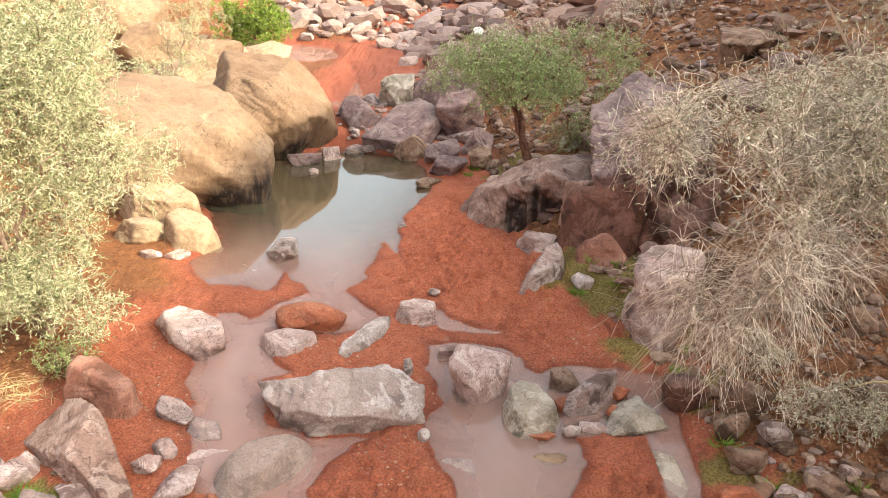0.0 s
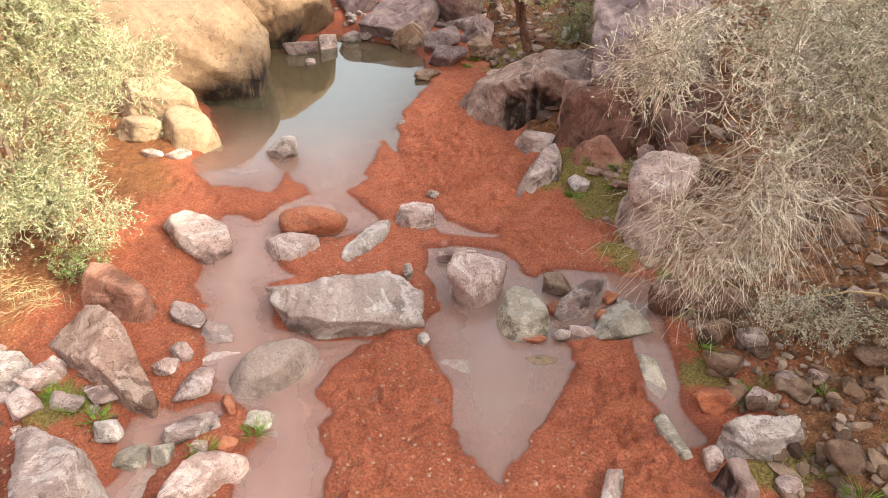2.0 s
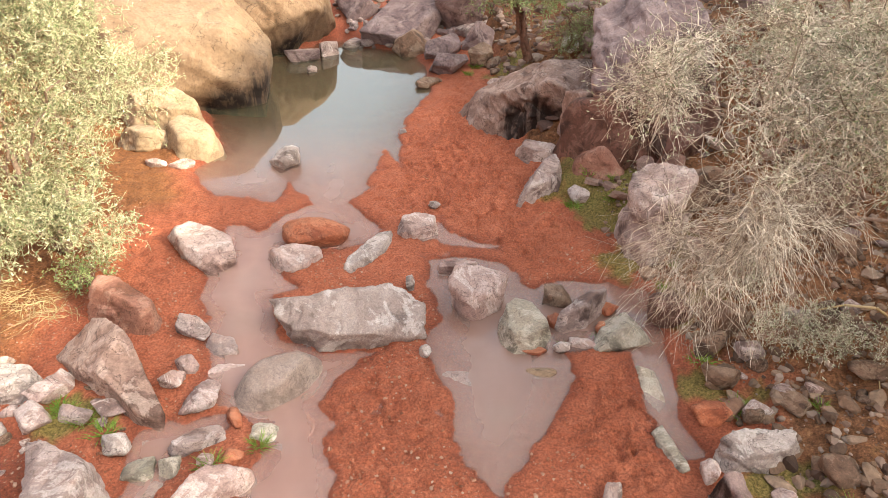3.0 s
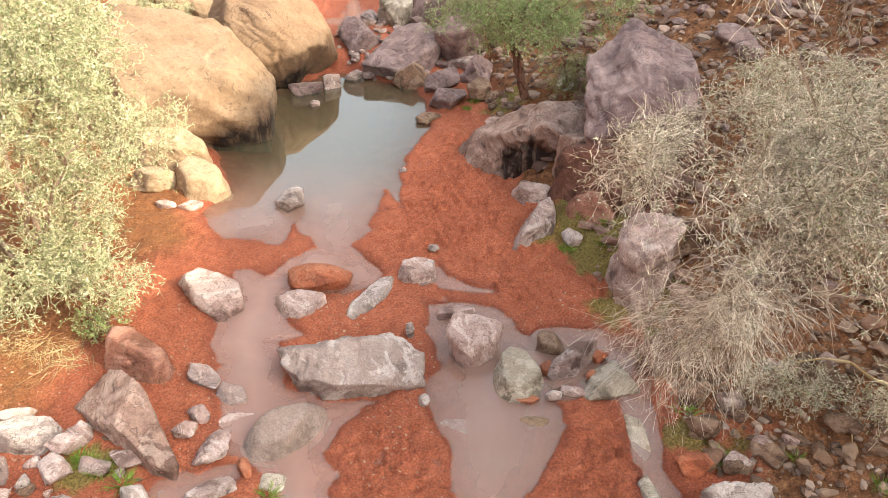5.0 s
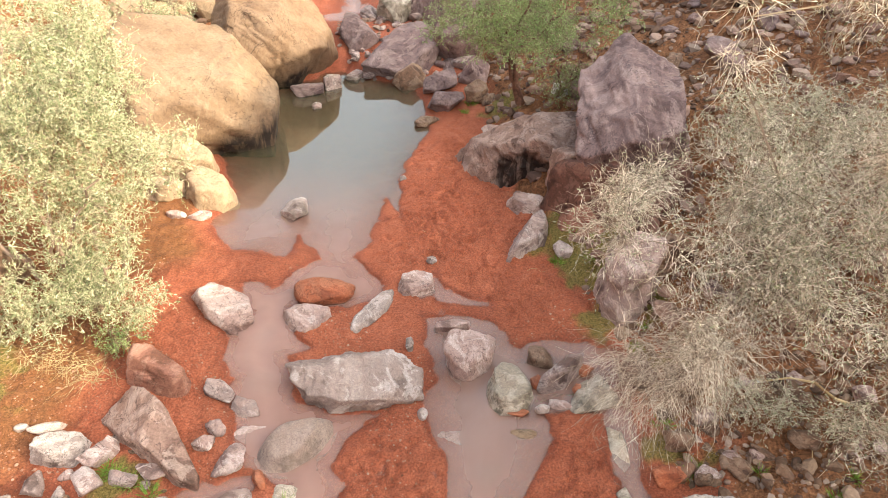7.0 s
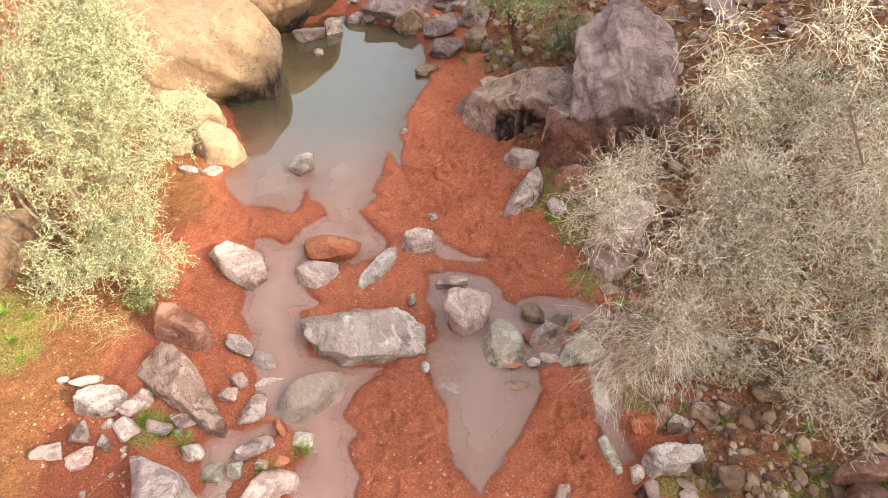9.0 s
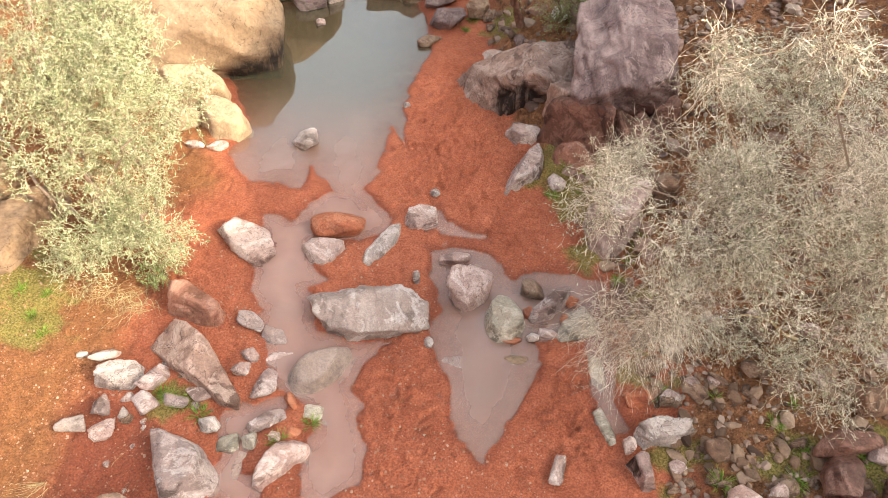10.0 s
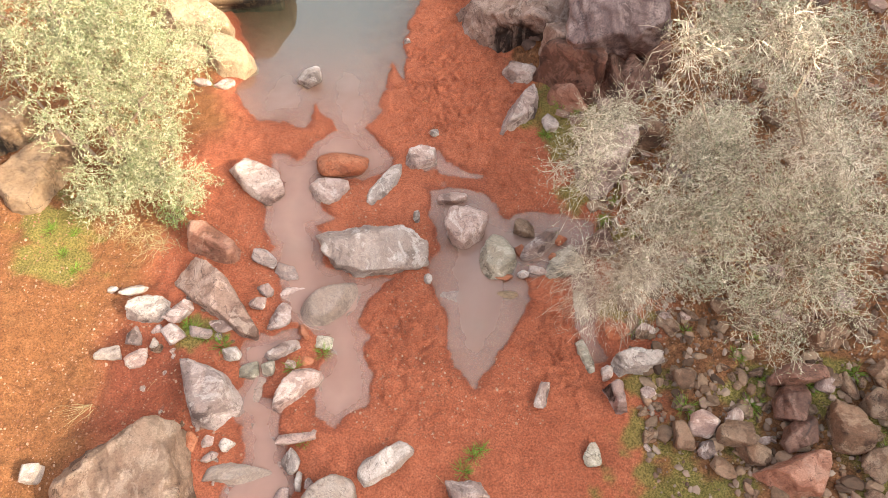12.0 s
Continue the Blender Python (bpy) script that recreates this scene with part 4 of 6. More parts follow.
footed([(-2.16, 5.22), (-2.06, 5.47), (-1.62, 5.72), (-1.37, 5.74), (-1.30, 5.54), (-1.46, 5.19), (-1.76, 4.97), (-2.02, 4.98)], 0.25, "granite", 63, "smooth pale oval boulder half under silty water", group=LOW, base=-0.01, sharp=12, warp=0.03, step=0.012, rough=0.008, lean=0.5, top=(-0.12, -0.1))
rock("rock", 0.12, 5.55, (0.42, 0.34, 0.10), 10, "pale", 64, "pale stone under cloudy water", 0.5, group=LOW, base=-0.14)
rock("rock", 0.05, 5.2, (0.25, 0.42, 0.10), 0, "green", 65, "pale stone under cloudy water", 0.5, group=LOW, base=-0.15)
rock("rock", 0.6, 5.05, (0.3, 0.24, 0.08), 0, "green", 66, "pale stone under cloudy water", 0.5, group=LOW, base=-0.14)
rock("rock", -2.52, 7.3, (0.3, 0.3, 0.10), 0, "pale", 67, "pale stone under cloudy water", 0.5, group=LOW, base=-0.12)
rock("rock", -2.35, 6.45, (0.4, 0.36, 0.12), 0, "green", 68, "pale stone under cloudy water", 0.5, group=LOW, base=-0.12)
rock("rock", -2.55, 10.2, (0.50, 0.42, 0.30), 12, "pale", 69, "single pale pointed rock standing in the pool", 0.3, base=0.0, sharp=36, cuts=((-0.7, -0.1, 0.8, 0.55),))
rock("rock", -0.70, 11.3, (0.14, 0.16, 0.07), 0, "pale", 70, "small white stone at the pool's brim")
rock("rock", -0.2, 5.75, (0.14, 0.2, 0.10), 20, "pale", 71, "small pale stone at the water's edge")

# ---- the jumble of rocks on the near side ----
NEAR = "jumble of stream rocks"
footed([(-4.06, 6.25), (-4.08, 6.66), (-3.87, 6.72), (-3.25, 6.31), (-3.23, 6.12), (-3.40, 6.02)], 0.42, "rust", 81, "reddish angular rock under the shrub", top=(0.25, 0.1), group=NEAR)
footed([(-4.22, 5.66), (-3.88, 5.98), (-3.45, 5.82), (-3.22, 5.51), (-2.77, 5.08), (-2.74, 4.74), (-2.97, 4.75), (-3.80, 5.32)], 0.48, "russet", 82, "large tilted brown slab with pale stains", top=(0.18, -0.25), name="boulder", group=NEAR, lean=0.08)
rock("rock", -2.84, 6.12, (0.5, 0.27, 0.2), -40, "grey", 83, "small grey rock in red sand", group=NEAR)
rock("rock", -2.45, 5.9, (0.42, 0.24, 0.17), -20, "grey", 84, "small grey rock in red sand", group=NEAR)
footed([(-2.60, 5.49), (-2.47, 5.66), (-2.08, 5.69), (-2.19, 5.51), (-2.31, 5.40), (-2.55, 5.42)], 0.17, "pink", 85, "grey wedge-shaped rock at the water's edge", top=(0.1, -0.3), group=NEAR)
rock("rock", -2.73, 5.55, (0.24, 0.26, 0.15), 20, "pink", 86, "small pinkish stone among grey rocks", group=NEAR)
rock("rock", -2.82, 5.29, (0.27, 0.20, 0.13), 0, "pink", 87, "small pinkish stone among grey rocks", group=NEAR)
rock("rock", -2.42, 5.05, (0.50, 0.32, 0.16), 60, "pink", 88, "pinkish-white rock awash in the channel", group=NEAR)
footed([(-4.78, 5.05), (-4.75, 5.26), (-4.52, 5.36), (-4.16, 5.34), (-4.12, 5.13), (-4.37, 4.96), (-4.58, 4.96)], 0.26, "pale", 89, "whitish blocky rock on orange sand", group=NEAR)
rock("rock", -4.75, 5.5, (0.44, 0.17, 0.12), 8, "grey", 90, "small flat grey stone on sand", group=NEAR)
rock("rock", -5.1, 5.55, (0.16, 0.13, 0.10), 8, "pale", 91, "small pale stone lying on sand", group=NEAR)
rock("rock", -3.96, 5.12, (0.48, 0.28, 0.22), 52, "pink", 92, "pale rock leaning on a brown slab", group=NEAR)
rock("rock", -4.0, 4.75, (0.42, 0.30, 0.18), -14, "pink", 93, "pale angular stone beside the slab", group=NEAR, sharp=42)
rock("rock", -3.58, 4.78, (0.42, 0.2, 0.14), -4, "grey", 94, "small flat grey stone on sand", group=NEAR)
rock("rock", -3.3, 4.9, (0.36, 0.22, 0.12), -10, "pink", 95, "small flat grey stone on sand", group=NEAR)
rock("rock", -4.56, 4.72, (0.24, 0.28, 0.16), 0, "grey", 96, "small grey stone on sand", group=NEAR, sharp=42)
rock("rock", -4.88, 4.42, (0.40, 0.20, 0.13), 14, "pale", 97, "small pointed whitish stone on sand", group=NEAR, sharp=44, planes=7)
rock("rock", -4.46, 4.38, (0.36, 0.28, 0.13), 12, "pink", 98, "small pink angular stone on sand", group=NEAR, sharp=44, planes=8)
rock("rock", -4.25, 4.85, (0.16, 0.16, 0.10), 0, "pink", 99, "small pink stone among larger rocks", group=NEAR)
rock("rock", -4.25, 4.62, (0.12, 0.17, 0.10), 0, "pale", 100, "small pale stone lying on sand", group=NEAR)
footed([(-3.83, 4.38), (-3.65, 4.38), (-3.05, 4.12), (-2.84, 3.75), (-2.84, 3.58), (-3.13, 3.31), (-3.47, 3.38), (-3.62, 3.72)], 0.55, "grey", 101, "big grey-white ridged boulder", top=(-0.35, -0.12), name="boulder", group=NEAR)
rock("rock", -3.08, 4.47, (0.26, 0.28, 0.18), 30, "pale", 102, "small pale rock in the channel", group=NEAR)
rock("rock", -2.80, 4.22, (0.3, 0.24, 0.14), 6, "green", 103, "small pale rock in the channel", group=NEAR)
rock("rock", -2.52, 4.26, (0.2, 0.24, 0.14), 6, "green", 104, "small pale rock in the channel", group=NEAR)
rock("rock", -2.66, 3.92, (0.46, 0.25, 0.03), 62, "green", 105, "pale slab under shallow water", 0.6, group=NEAR, base=-0.03)
footed([(-2.63, 4.50), (-2.37, 4.68), (-2.10, 4.71), (-2.05, 4.59), (-2.31, 4.42), (-2.55, 4.39)], 0.24, "grey", 106, "flat whitish rock beside the channel", group=NEAR)
footed([(-2.39, 3.65), (-2.37, 3.88), (-2.12, 4.23), (-1.92, 4.30), (-1.71, 4.17), (-1.73, 4.01), (-2.13, 3.69), (-2.27, 3.57)], 0.28, "pink", 107, "pale elongated boulder on red sand", group=NEAR)
rock("rock", -1.75, 4.68, (0.36, 0.22, 0.12), -10, "green", 108, "small sharp grey rock in the stream", group=NEAR, sharp=48, planes=7)
rock("rock", -1.52, 4.58, (0.26, 0.12, 0.07), -4, "grey", 109, "small sharp grey rock in the stream", group=NEAR, sharp=48, planes=7)
rock("rock", -2.05, 4.82, (0.13, 0.28, 0.10), 25, "red", 110, "small red stone by the water", group=NEAR)
rock("rock", -1.38, 4.86, (0.26, 0.22, 0.07), -40, "red", 111, "flat red stone at the water's edge", group=NEAR)
rock("rock", -1.95, 4.35, (0.2, 0.18, 0.07), 0, "red", 112, "small red stone by the water", group=NEAR)
footed([(-4.97, 2.29), (-4.95, 2.83), (-4.60, 3.02), (-3.81, 3.40), (-3.51, 3.27), (-3.23, 2.30), (-3.3, 1.6), (-4.6, 1.55)], 0.6, "buff", 113, "broad flat-topped brown boulder pitted with pale spots", top=(-0.06, 0.05), lean=0.12, name="boulder", group=NEAR)
footed([(-3.22, 2.56), (-3.17, 2.80), (-2.90, 2.91), (-2.29, 2.77), (-2.22, 2.67), (-2.69, 2.56)], 0.10, "granite", 114, "long white rock lying in the channel", group=NEAR, base=0.0, sharp=30)
rock("rock", -1.98, 3.19, (0.55, 0.18, 0.13), 2, "pink", 115, "thin pale rock on red sand", group=NEAR)
rock("rock", -2.02, 2.88, (0.26, 0.36, 0.19), 20, "pale", 116, "small whitish rock on red sand", group=NEAR)
rock("rock", -1.89, 2.6, (0.12, 0.26, 0.13), 5, "pale", 117, "small white pointed stone on sand", group=NEAR)
rock("rock", -1.74, 2.58, (0.14, 0.16, 0.10), 5, "pink", 118, "small pink stone among larger rocks", group=NEAR)
rock("rock", -2.1, 2.4, (0.2, 0.3, 0.14), 5, "pink", 119, "small pink stone among larger rocks", group=NEAR)
footed([(-1.92, 2.2), (-1.78, 2.5), (-1.41, 2.72), (-1.17, 2.64), (-1.06, 2.38), (-1.1, 1.95), (-1.6, 1.85)], 0.3, "granite", 120, "smooth rounded pinkish boulder", group=NEAR, sharp=14, step=0.015, rough=0.01)
footed([(-1.12, 2.70), (-1.05, 2.88), (-0.54, 3.18), (-0.36, 3.07), (-0.34, 2.90), (-0.66, 2.71), (-0.87, 2.53), (-1.02, 2.52)], 0.16, "pale", 121, "flat white slab of rock on red sand", group=NEAR, sharp=40)
rock("rock", 0.36, 2.4, (0.58, 0.42, 0.34), 2, "grey", 122, "grey rock with white veins at the sand", group=NEAR)
rock("rock", -3.45, 3.1, (0.26, 0.34, 0.10), -30, "red", 123, "flat reddish stone on damp sand", group=NEAR)
rock("rock", -3.2, 3.14, (0.17, 0.16, 0.12), 0, "pink", 124, "small pink stone among larger rocks", group=NEAR)
rock("rock", -2.93, 3.08, (0.22, 0.18, 0.12), -20, "pale", 125, "small pale stone lying on sand", group=NEAR)
rock("rock", -3.12, 2.93, (0.24, 0.15, 0.11), 30, "pink", 126, "small pink stone among larger rocks", group=NEAR)
rock("rock", -3.4, 2.55, (0.2, 0.2, 0.14), 30, "grey", 127, "small grey stone beside a boulder", group=NEAR)
rock("rock", 1.44, 3.82, (0.42, 0.19, 0.10), 77, "grey", 128, "lone grey-white stone on red sand", group=NEAR)
rock("rock", 2.05, 2.96, (0.25, 0.34, 0.09), 8, "green", 129, "flat pale greenish stone on sand", 0.3, group=NEAR)
footed([(2.33, 3.92), (2.48, 4.0), (2.62, 3.92), (2.63, 3.58), (2.46, 3.55)], 0.34, "pink", 130, "dark stone with a pale flat side", top=(0.5, 0), group=NEAR, stains=((-1, 0, 0.15, 0.95, "varnish_shade"),))
rock("rock", 2.42, 4.18, (0.18, 0.22, 0.14), 8, "pink", 131, "small pale stone lying on sand", group=NEAR)
footed([(2.48, 4.29), (2.55, 4.42), (2.90, 4.56), (3.27, 4.44), (3.31, 4.31), (2.94, 4.16), (2.59, 4.12)], 0.3, "pale", 132, "jagged pale greenish-white rock on the bank", group=NEAR, step=0.16, top=(-0.1, -0.25))
rock("rock", 2.65, 4.85, (0.42, 0.3, 0.18), 10, "red", 133, "flat reddish rock at the foot of the bank", group=NEAR)
rock("rock", 2.15, 4.45, (0.22, 0.55, 0.10), 16, "green", 134, "low greenish ledge at the water's edge", 0.3, group=NEAR)
rock("rock", 2.96, 3.85, (0.22, 0.22, 0.13), 8, "pink", 135, "small pale stone lying on sand", group=NEAR)

# ---- the stony right bank ----
BANK = "rocks on the stony bank"
for row in ((3.29, 3.18, 0.26, 0.42, 0.24, -5, "brown"), (3.59, 3.34, 0.40, 0.38, 0.27, -14, "pink"), (3.92, 3.15, 0.48, 0.38, 0.30, -3, "brown"),
            (4.70, 3.52, 0.44, 0.56, 0.36, 0, "oxblood"), (4.85, 3.9, 0.75, 0.32, 0.26, 10, "oxblood"), (4.72, 3.1, 0.55, 0.38, 0.30, 30, "oxblood"),
            (5.28, 3.12, 0.55, 0.6, 0.42, -27, "brown"), (5.75, 3.42, 0.42, 0.42, 0.34, 2, "brown"),
            (5.52, 2.68, 0.36, 0.46, 0.30, -40, "brown")):
    rock("rock", row[0], row[1], row[2:5], row[5], row[6], 200 + int(row[0] * 40), {"rust": "big red angular rock on the stony bank",
         "oxblood": "dark brown rock on the stony bank", "pink": "pinkish rock on the stony bank", "brown": "brown weathered rock on the stony bank"}[row[6]],
         0.2, group=BANK, planes=7, sharp=50)
for row in ((4.12, 2.92, 0.44, 0.34, 0.2, -16, "brown"), (5.3, 4.4, 0.6, 0.42, 0.3, 10, "brown"), (5.95, 3.85, 0.46, 0.3, 0.26, 11, "brown"),
            (3.55, 2.98, 0.28, 0.24, 0.16, 20, "grey"), (3.72, 2.72, 0.36, 0.24, 0.14, -30, "brown"), (4.1, 3.5, 0.36, 0.22, 0.14, 10, "brown"),
            (3.45, 4.0, 0.34, 0.3, 0.2, 5, "brown"), (3.05, 6.1, 0.55, 0.35, 0.34, -50, "brown"), (2.85, 5.75, 0.36, 0.26, 0.26, 40, "brown"),
            (2.85, 5.3, 0.42, 0.30, 0.25, -10, "brown"), (3.25, 5.6, 0.32, 0.26, 0.2, 0, "grey")):
    rock("rock", row[0], row[1], row[2:5], row[5], row[6], 300 + int(row[1] * 40), "brown weathered rock on the stony bank", 0.2, group=BANK, sharp=32)
footed([(4.06, 2.63), (4.75, 2.92), (5.04, 2.86), (4.95, 2.52), (4.80, 2.30), (4.40, 2.33)], 0.5, "rust", 262, "big red angular rock on the stony bank", top=(-0.1, 0.25), group=BANK)
footed([(1.14, 10.32), (1.28, 10.5), (1.75, 10.4), (1.84, 10.2), (1.7, 10.06), (1.4, 10.05)], 0.24, "grey", 331, "pale rock below the overhanging boulder")
footed([(0.99, 8.9), (1.22, 9.33), (1.72, 9.8), (1.84, 9.6), (1.68, 9.16), (1.08, 8.8)], 0.36, "grey", 332, "tilted grey rock at the sand's edge", top=(0.3, -0.3))
rock("rock", 1.95, 9.0, (0.3, 0.4, 0.12), 8, "grey", 333, "low flat stone on mossy ground")
rock("rock", 2.9, 9.05, (0.34, 0.26, 0.26), 40, "pink", 334, "small pale stone by a red-brown boulder")

# ---- rocks at the head of the pool ----
HEAD = "rocks at the head of the pool"
rock("boulder", -1.0, 16.15, (2.0, 1.35, 0.92), 30, "purple", 351, "large pale purple slab sloping into the pool", 0.15, group=HEAD, base=0.0, sharp=32, cuts=((-0.35, -0.5, 0.8, 0.55),))
rock("boulder", -0.75, 15.45, (0.8, 0.6, 0.5), 20, "brown", 352, "brown rock at the pool's head", group=HEAD, base=0.0)
rock("boulder", -0.05, 15.1, (0.85, 0.6, 0.42), 15, "purple", 353, "brown rock at the pool's head", group=HEAD, base=0.05)
rock("boulder", 0.1, 14.2, (0.8, 0.65, 0.40), 10, "purple", 354, "brown rock at the pool's head", group=HEAD, base=0.05)
rock("rock", -0.3, 13.55, (0.55, 0.3, 0.14), 20, "brown", 355, "low flat brown rock at the shore", group=HEAD, base=0.02)
rock("boulder", -3.05, 15.05, (0.75, 0.4, 0.26), 5, "purple", 356, "brown rock under the leaning boulder", group=HEAD, base=0.0)
rock("boulder", -2.55, 15.45, (0.42, 0.5, 0.30), 20, "grey", 357, "grey rock under the leaning boulder", group=HEAD, base=0.0)
rock("rock", -2.75, 14.35, (0.22, 0.2, 0.10), 20, "pink", 358, "small stone awash in the pool", group=HEAD, base=0.0)
rock("boulder", -2.1, 17.2, (0.9, 0.9, 0.62), 40, "purple", 359, "purple-grey rock above the pool", group=HEAD)
rock("boulder", -1.2, 18.4, (1.0, 0.8, 0.75), 10, "green", 360, "rounded greenish rock above the pool", group=HEAD)
rock("boulder", -0.5, 18.6, (0.9, 0.7, 0.8), 10, "purple", 361, "dark purple rock above the pool", group=HEAD)
rock("boulder", 0.35, 16.4, (1.1, 1.0, 1.15), -20, "purple", 362, "purple-grey broken rock above the pool", group=HEAD, sharp=42)
rock("boulder", 0.75, 15.5, (0.7, 0.5, 0.55), -20, "purple", 363, "purple-brown rock above the pool", group=HEAD, sharp=42)
rock("boulder", 0.2, 17.9, (1.2, 1.0, 1.0), 30, "purple", 364, "purple-brown rock above the pool", group=HEAD, sharp=36)
rock("boulder", 0.75, 14.5, (0.6, 0.4, 0.4), 30, "brown", 365, "brown rock beside a small tree", group=HEAD)
rock("boulder", 1.15, 12.3, (0.7, 0.4, 0.3), 20, "grey", 366, "grey-green rock beside a small tree", group=HEAD)

# ---- scattered stones: a few shapes, each stone an object of its own ----
STONE_MESHES = {}
for style in ("brown", "grey", "pink", "purple", "pale"):
    for k in range(4):
        sp, sf = rock_shape(500 + k * 7 + len(style), 3, planes=12, sharp=45, rough=0.02)
        STONE_MESHES[style, k] = mesh_from("stone", sp * 0.5, sf, ROCK[style], True)


def scatter(count, area, sizes, styles, label, group, seed, keep=None, flat=0.6):
    r = np.random.default_rng(seed)
    x0, x1, y0, y1 = area
    done = 0
    while done < count:
        x, y = r.uniform(x0, x1), r.uniform(y0, y1)
        if keep and not keep(x, y):
            continue
        s = sizes[0] * (sizes[1] / sizes[0]) ** (r.random() ** 1.7)
        style = styles[int(r.integers(len(styles)))]
        ob = new("stone", STONE_MESHES[style, int(r.integers(4))])
        l, w, h = s * r.uniform(0.9, 1.35), s * r.uniform(0.65, 1.0), s * r.uniform(0.7, 1.1) * flat
        ob.matrix_world = pose(x, y, height(x, y) + h * 0.22, r.uniform(-12, 12), r.uniform(-12, 12), r.uniform(0, 360)) @ Matrix.Diagonal((l, w, h, 1))
        tagged(ob, label, "stone", group)
        done += 1


def right_of_bed(margin):
    """On the bank, clear of the mossy flat at its foot."""
    return lambda x, y: x > np.interp(y, RIGHT_Y, RIGHT_X) + margin and math.hypot(x - 3.1, y - 2.35) > 0.75


def rubble(name, count, area, sizes, style, label, seed, keep=None, flat=0.65):
    """Stones past counting, joined into one mesh."""
    r = np.random.default_rng(seed)
    shapes = [rock_shape(700 + seed * 9 + k, 2, planes=9, sharp=70, rough=0.02) for k in range(6)]
    vs, fs, at = [], [], 0
    while len(vs) < count:
        x, y = r.uniform(area[0], area[1]), r.uniform(area[2], area[3])
        if keep and not keep(x, y):
            continue
        s = sizes[0] * (sizes[1] / sizes[0]) ** (r.random() ** 1.8)
        p, f = shapes[int(r.integers(6))]
        l, w, h = s * r.uniform(0.9, 1.4), s * r.uniform(0.6, 1.0), s * r.uniform(0.7, 1.1) * flat
        m = np.array(pose(x, y, height(x, y) + h * 0.2, r.uniform(-18, 18), r.uniform(-18, 18), r.uniform(0, 360)))
        vs.append((p * (l / 2, w / 2, h / 2)) @ m[:3, :3].T + m[:3, 3])
        fs.append(f + at)
        at += len(p)
    return tagged(new(name, mesh_from(name, np.vstack(vs), np.vstack(fs), style, False)), label, "rubble", kind="stuff")


def island_stone(name, tones):
    """Broken stone whose tone changes from piece to piece."""
    m, ns, ls, bsdf = material(name)
    co, geo = node(ns, "TexCoord"), ns.new("ShaderNodeNewGeometry")
    steps = [(i / (len(tones) - 1), c) for i, c in enumerate(tones)]
    col = ramp(ns, ls, geo.outputs["Random Per Island"], steps)
    n1, n2 = noise_tex(ns, ls, co.outputs["Object"], 6, 7, 0.7, 0.8), noise_tex(ns, ls, co.outputs["Object"], 45, 4, 0.7)
    col = mix(ns, ls, 0.8, col, ramp(ns, ls, n1, [(0.3, (0.28, 0.27, 0.27)), (0.7, (0.74, 0.72, 0.70))]), "OVERLAY")
    col = mix(ns, ls, 0.5, col, ramp(ns, ls, n2, [(0.3, (0.3, 0.3, 0.3)), (0.7, (0.7, 0.7, 0.7))]), "OVERLAY")
    ls.new(col, bsdf.inputs["Base Color"])
    bsdf.inputs["Roughness"].default_value = 0.85
    bump(ns, ls, bsdf, n2, 0.4, 0.01, bump(ns, ls, bsdf, n1, 0.5, 0.03))
    return m


HILL_STONE = island_stone("hillside_stone", [(0.075, 0.042, 0.033), (0.14, 0.083, 0.066), (0.205, 0.128, 0.104), (0.28, 0.19, 0.155), (0.15, 0.077, 0.053)])
BANK_STONE = island_stone("bank_stone", [(0.06, 0.032, 0.02), (0.13, 0.074, 0.046), (0.19, 0.12, 0.08), (0.26, 0.18, 0.13), (0.155, 0.075, 0.045)])
BED_STONE = island_stone("bed_stone", [(0.11, 0.072, 0.066), (0.19, 0.13, 0.117), (0.255, 0.18, 0.163), (0.33, 0.255, 0.23), (0.175, 0.10, 0.077)])

scatter(150, (2.6, 6.6, 1.6, 6.5), (0.10, 0.30), ("brown", "brown", "pink", "brown"), "small brown stone on the stony bank", "bank stones", 21, right_of_bed(0.05))
scatter(50, (2.6, 6.5, 6.5, 10), (0.12, 0.36), ("brown", "brown", "purple"), "small brown stone on the stony bank", "bank stones", 22, right_of_bed(0.4))
scatter(40, (-2.4, 0.9, 15.6, 19.0), (0.22, 0.7), ("purple", "pink", "grey"), "pinkish stone in the jumble above the pool", "stones above the pool", 24)
scatter(48, (-4.4, -1.6, 2.2, 5.6), (0.06, 0.17), ("pink", "grey", "brown"), "small stone among the stream rocks", "small stream stones", 29)
scatter(40, (0.9, 7.0, 11.6, 16), (0.25, 0.6), ("brown", "purple"), "angular purple-brown stone on the hillside", "hillside stones", 23, right_of_bed(0.2))
rubble("rubble", 1000, (2.4, 7.4, 1.0, 7.5), (0.06, 0.26), BANK_STONE, "loose brown stones of the bank", 31, right_of_bed(0.05))
rubble("rubble", 1300, (0.7, 10, 7, 20), (0.07, 0.36), HILL_STONE, "loose purple-brown stones of the hillside", 32, right_of_bed(0.5), 0.48)
rubble("rubble", 420, (-8, 5, 28.8, 40), (0.35, 1.5), BED_STONE, "rounded pinkish boulders of the upstream cascade", 33, lambda x, y: x > -5.5 or y > 30)
rubble("rubble", 160, (-3.4, 2.2, 18.2, 29), (0.25, 1.1), BED_STONE, "pinkish boulders beside the upstream sand", 34, lambda x, y: x > np.interp(y, (18, 20, 24, 27, 29), (-2.2, -0.9, -1.2, -2.2, -4)))
rubble("rubble", 220, (1.0, 12, 18, 36), (0.4, 1.6), HILL_STONE, "purple-brown boulders of the far slope", 35, None, 0.55)
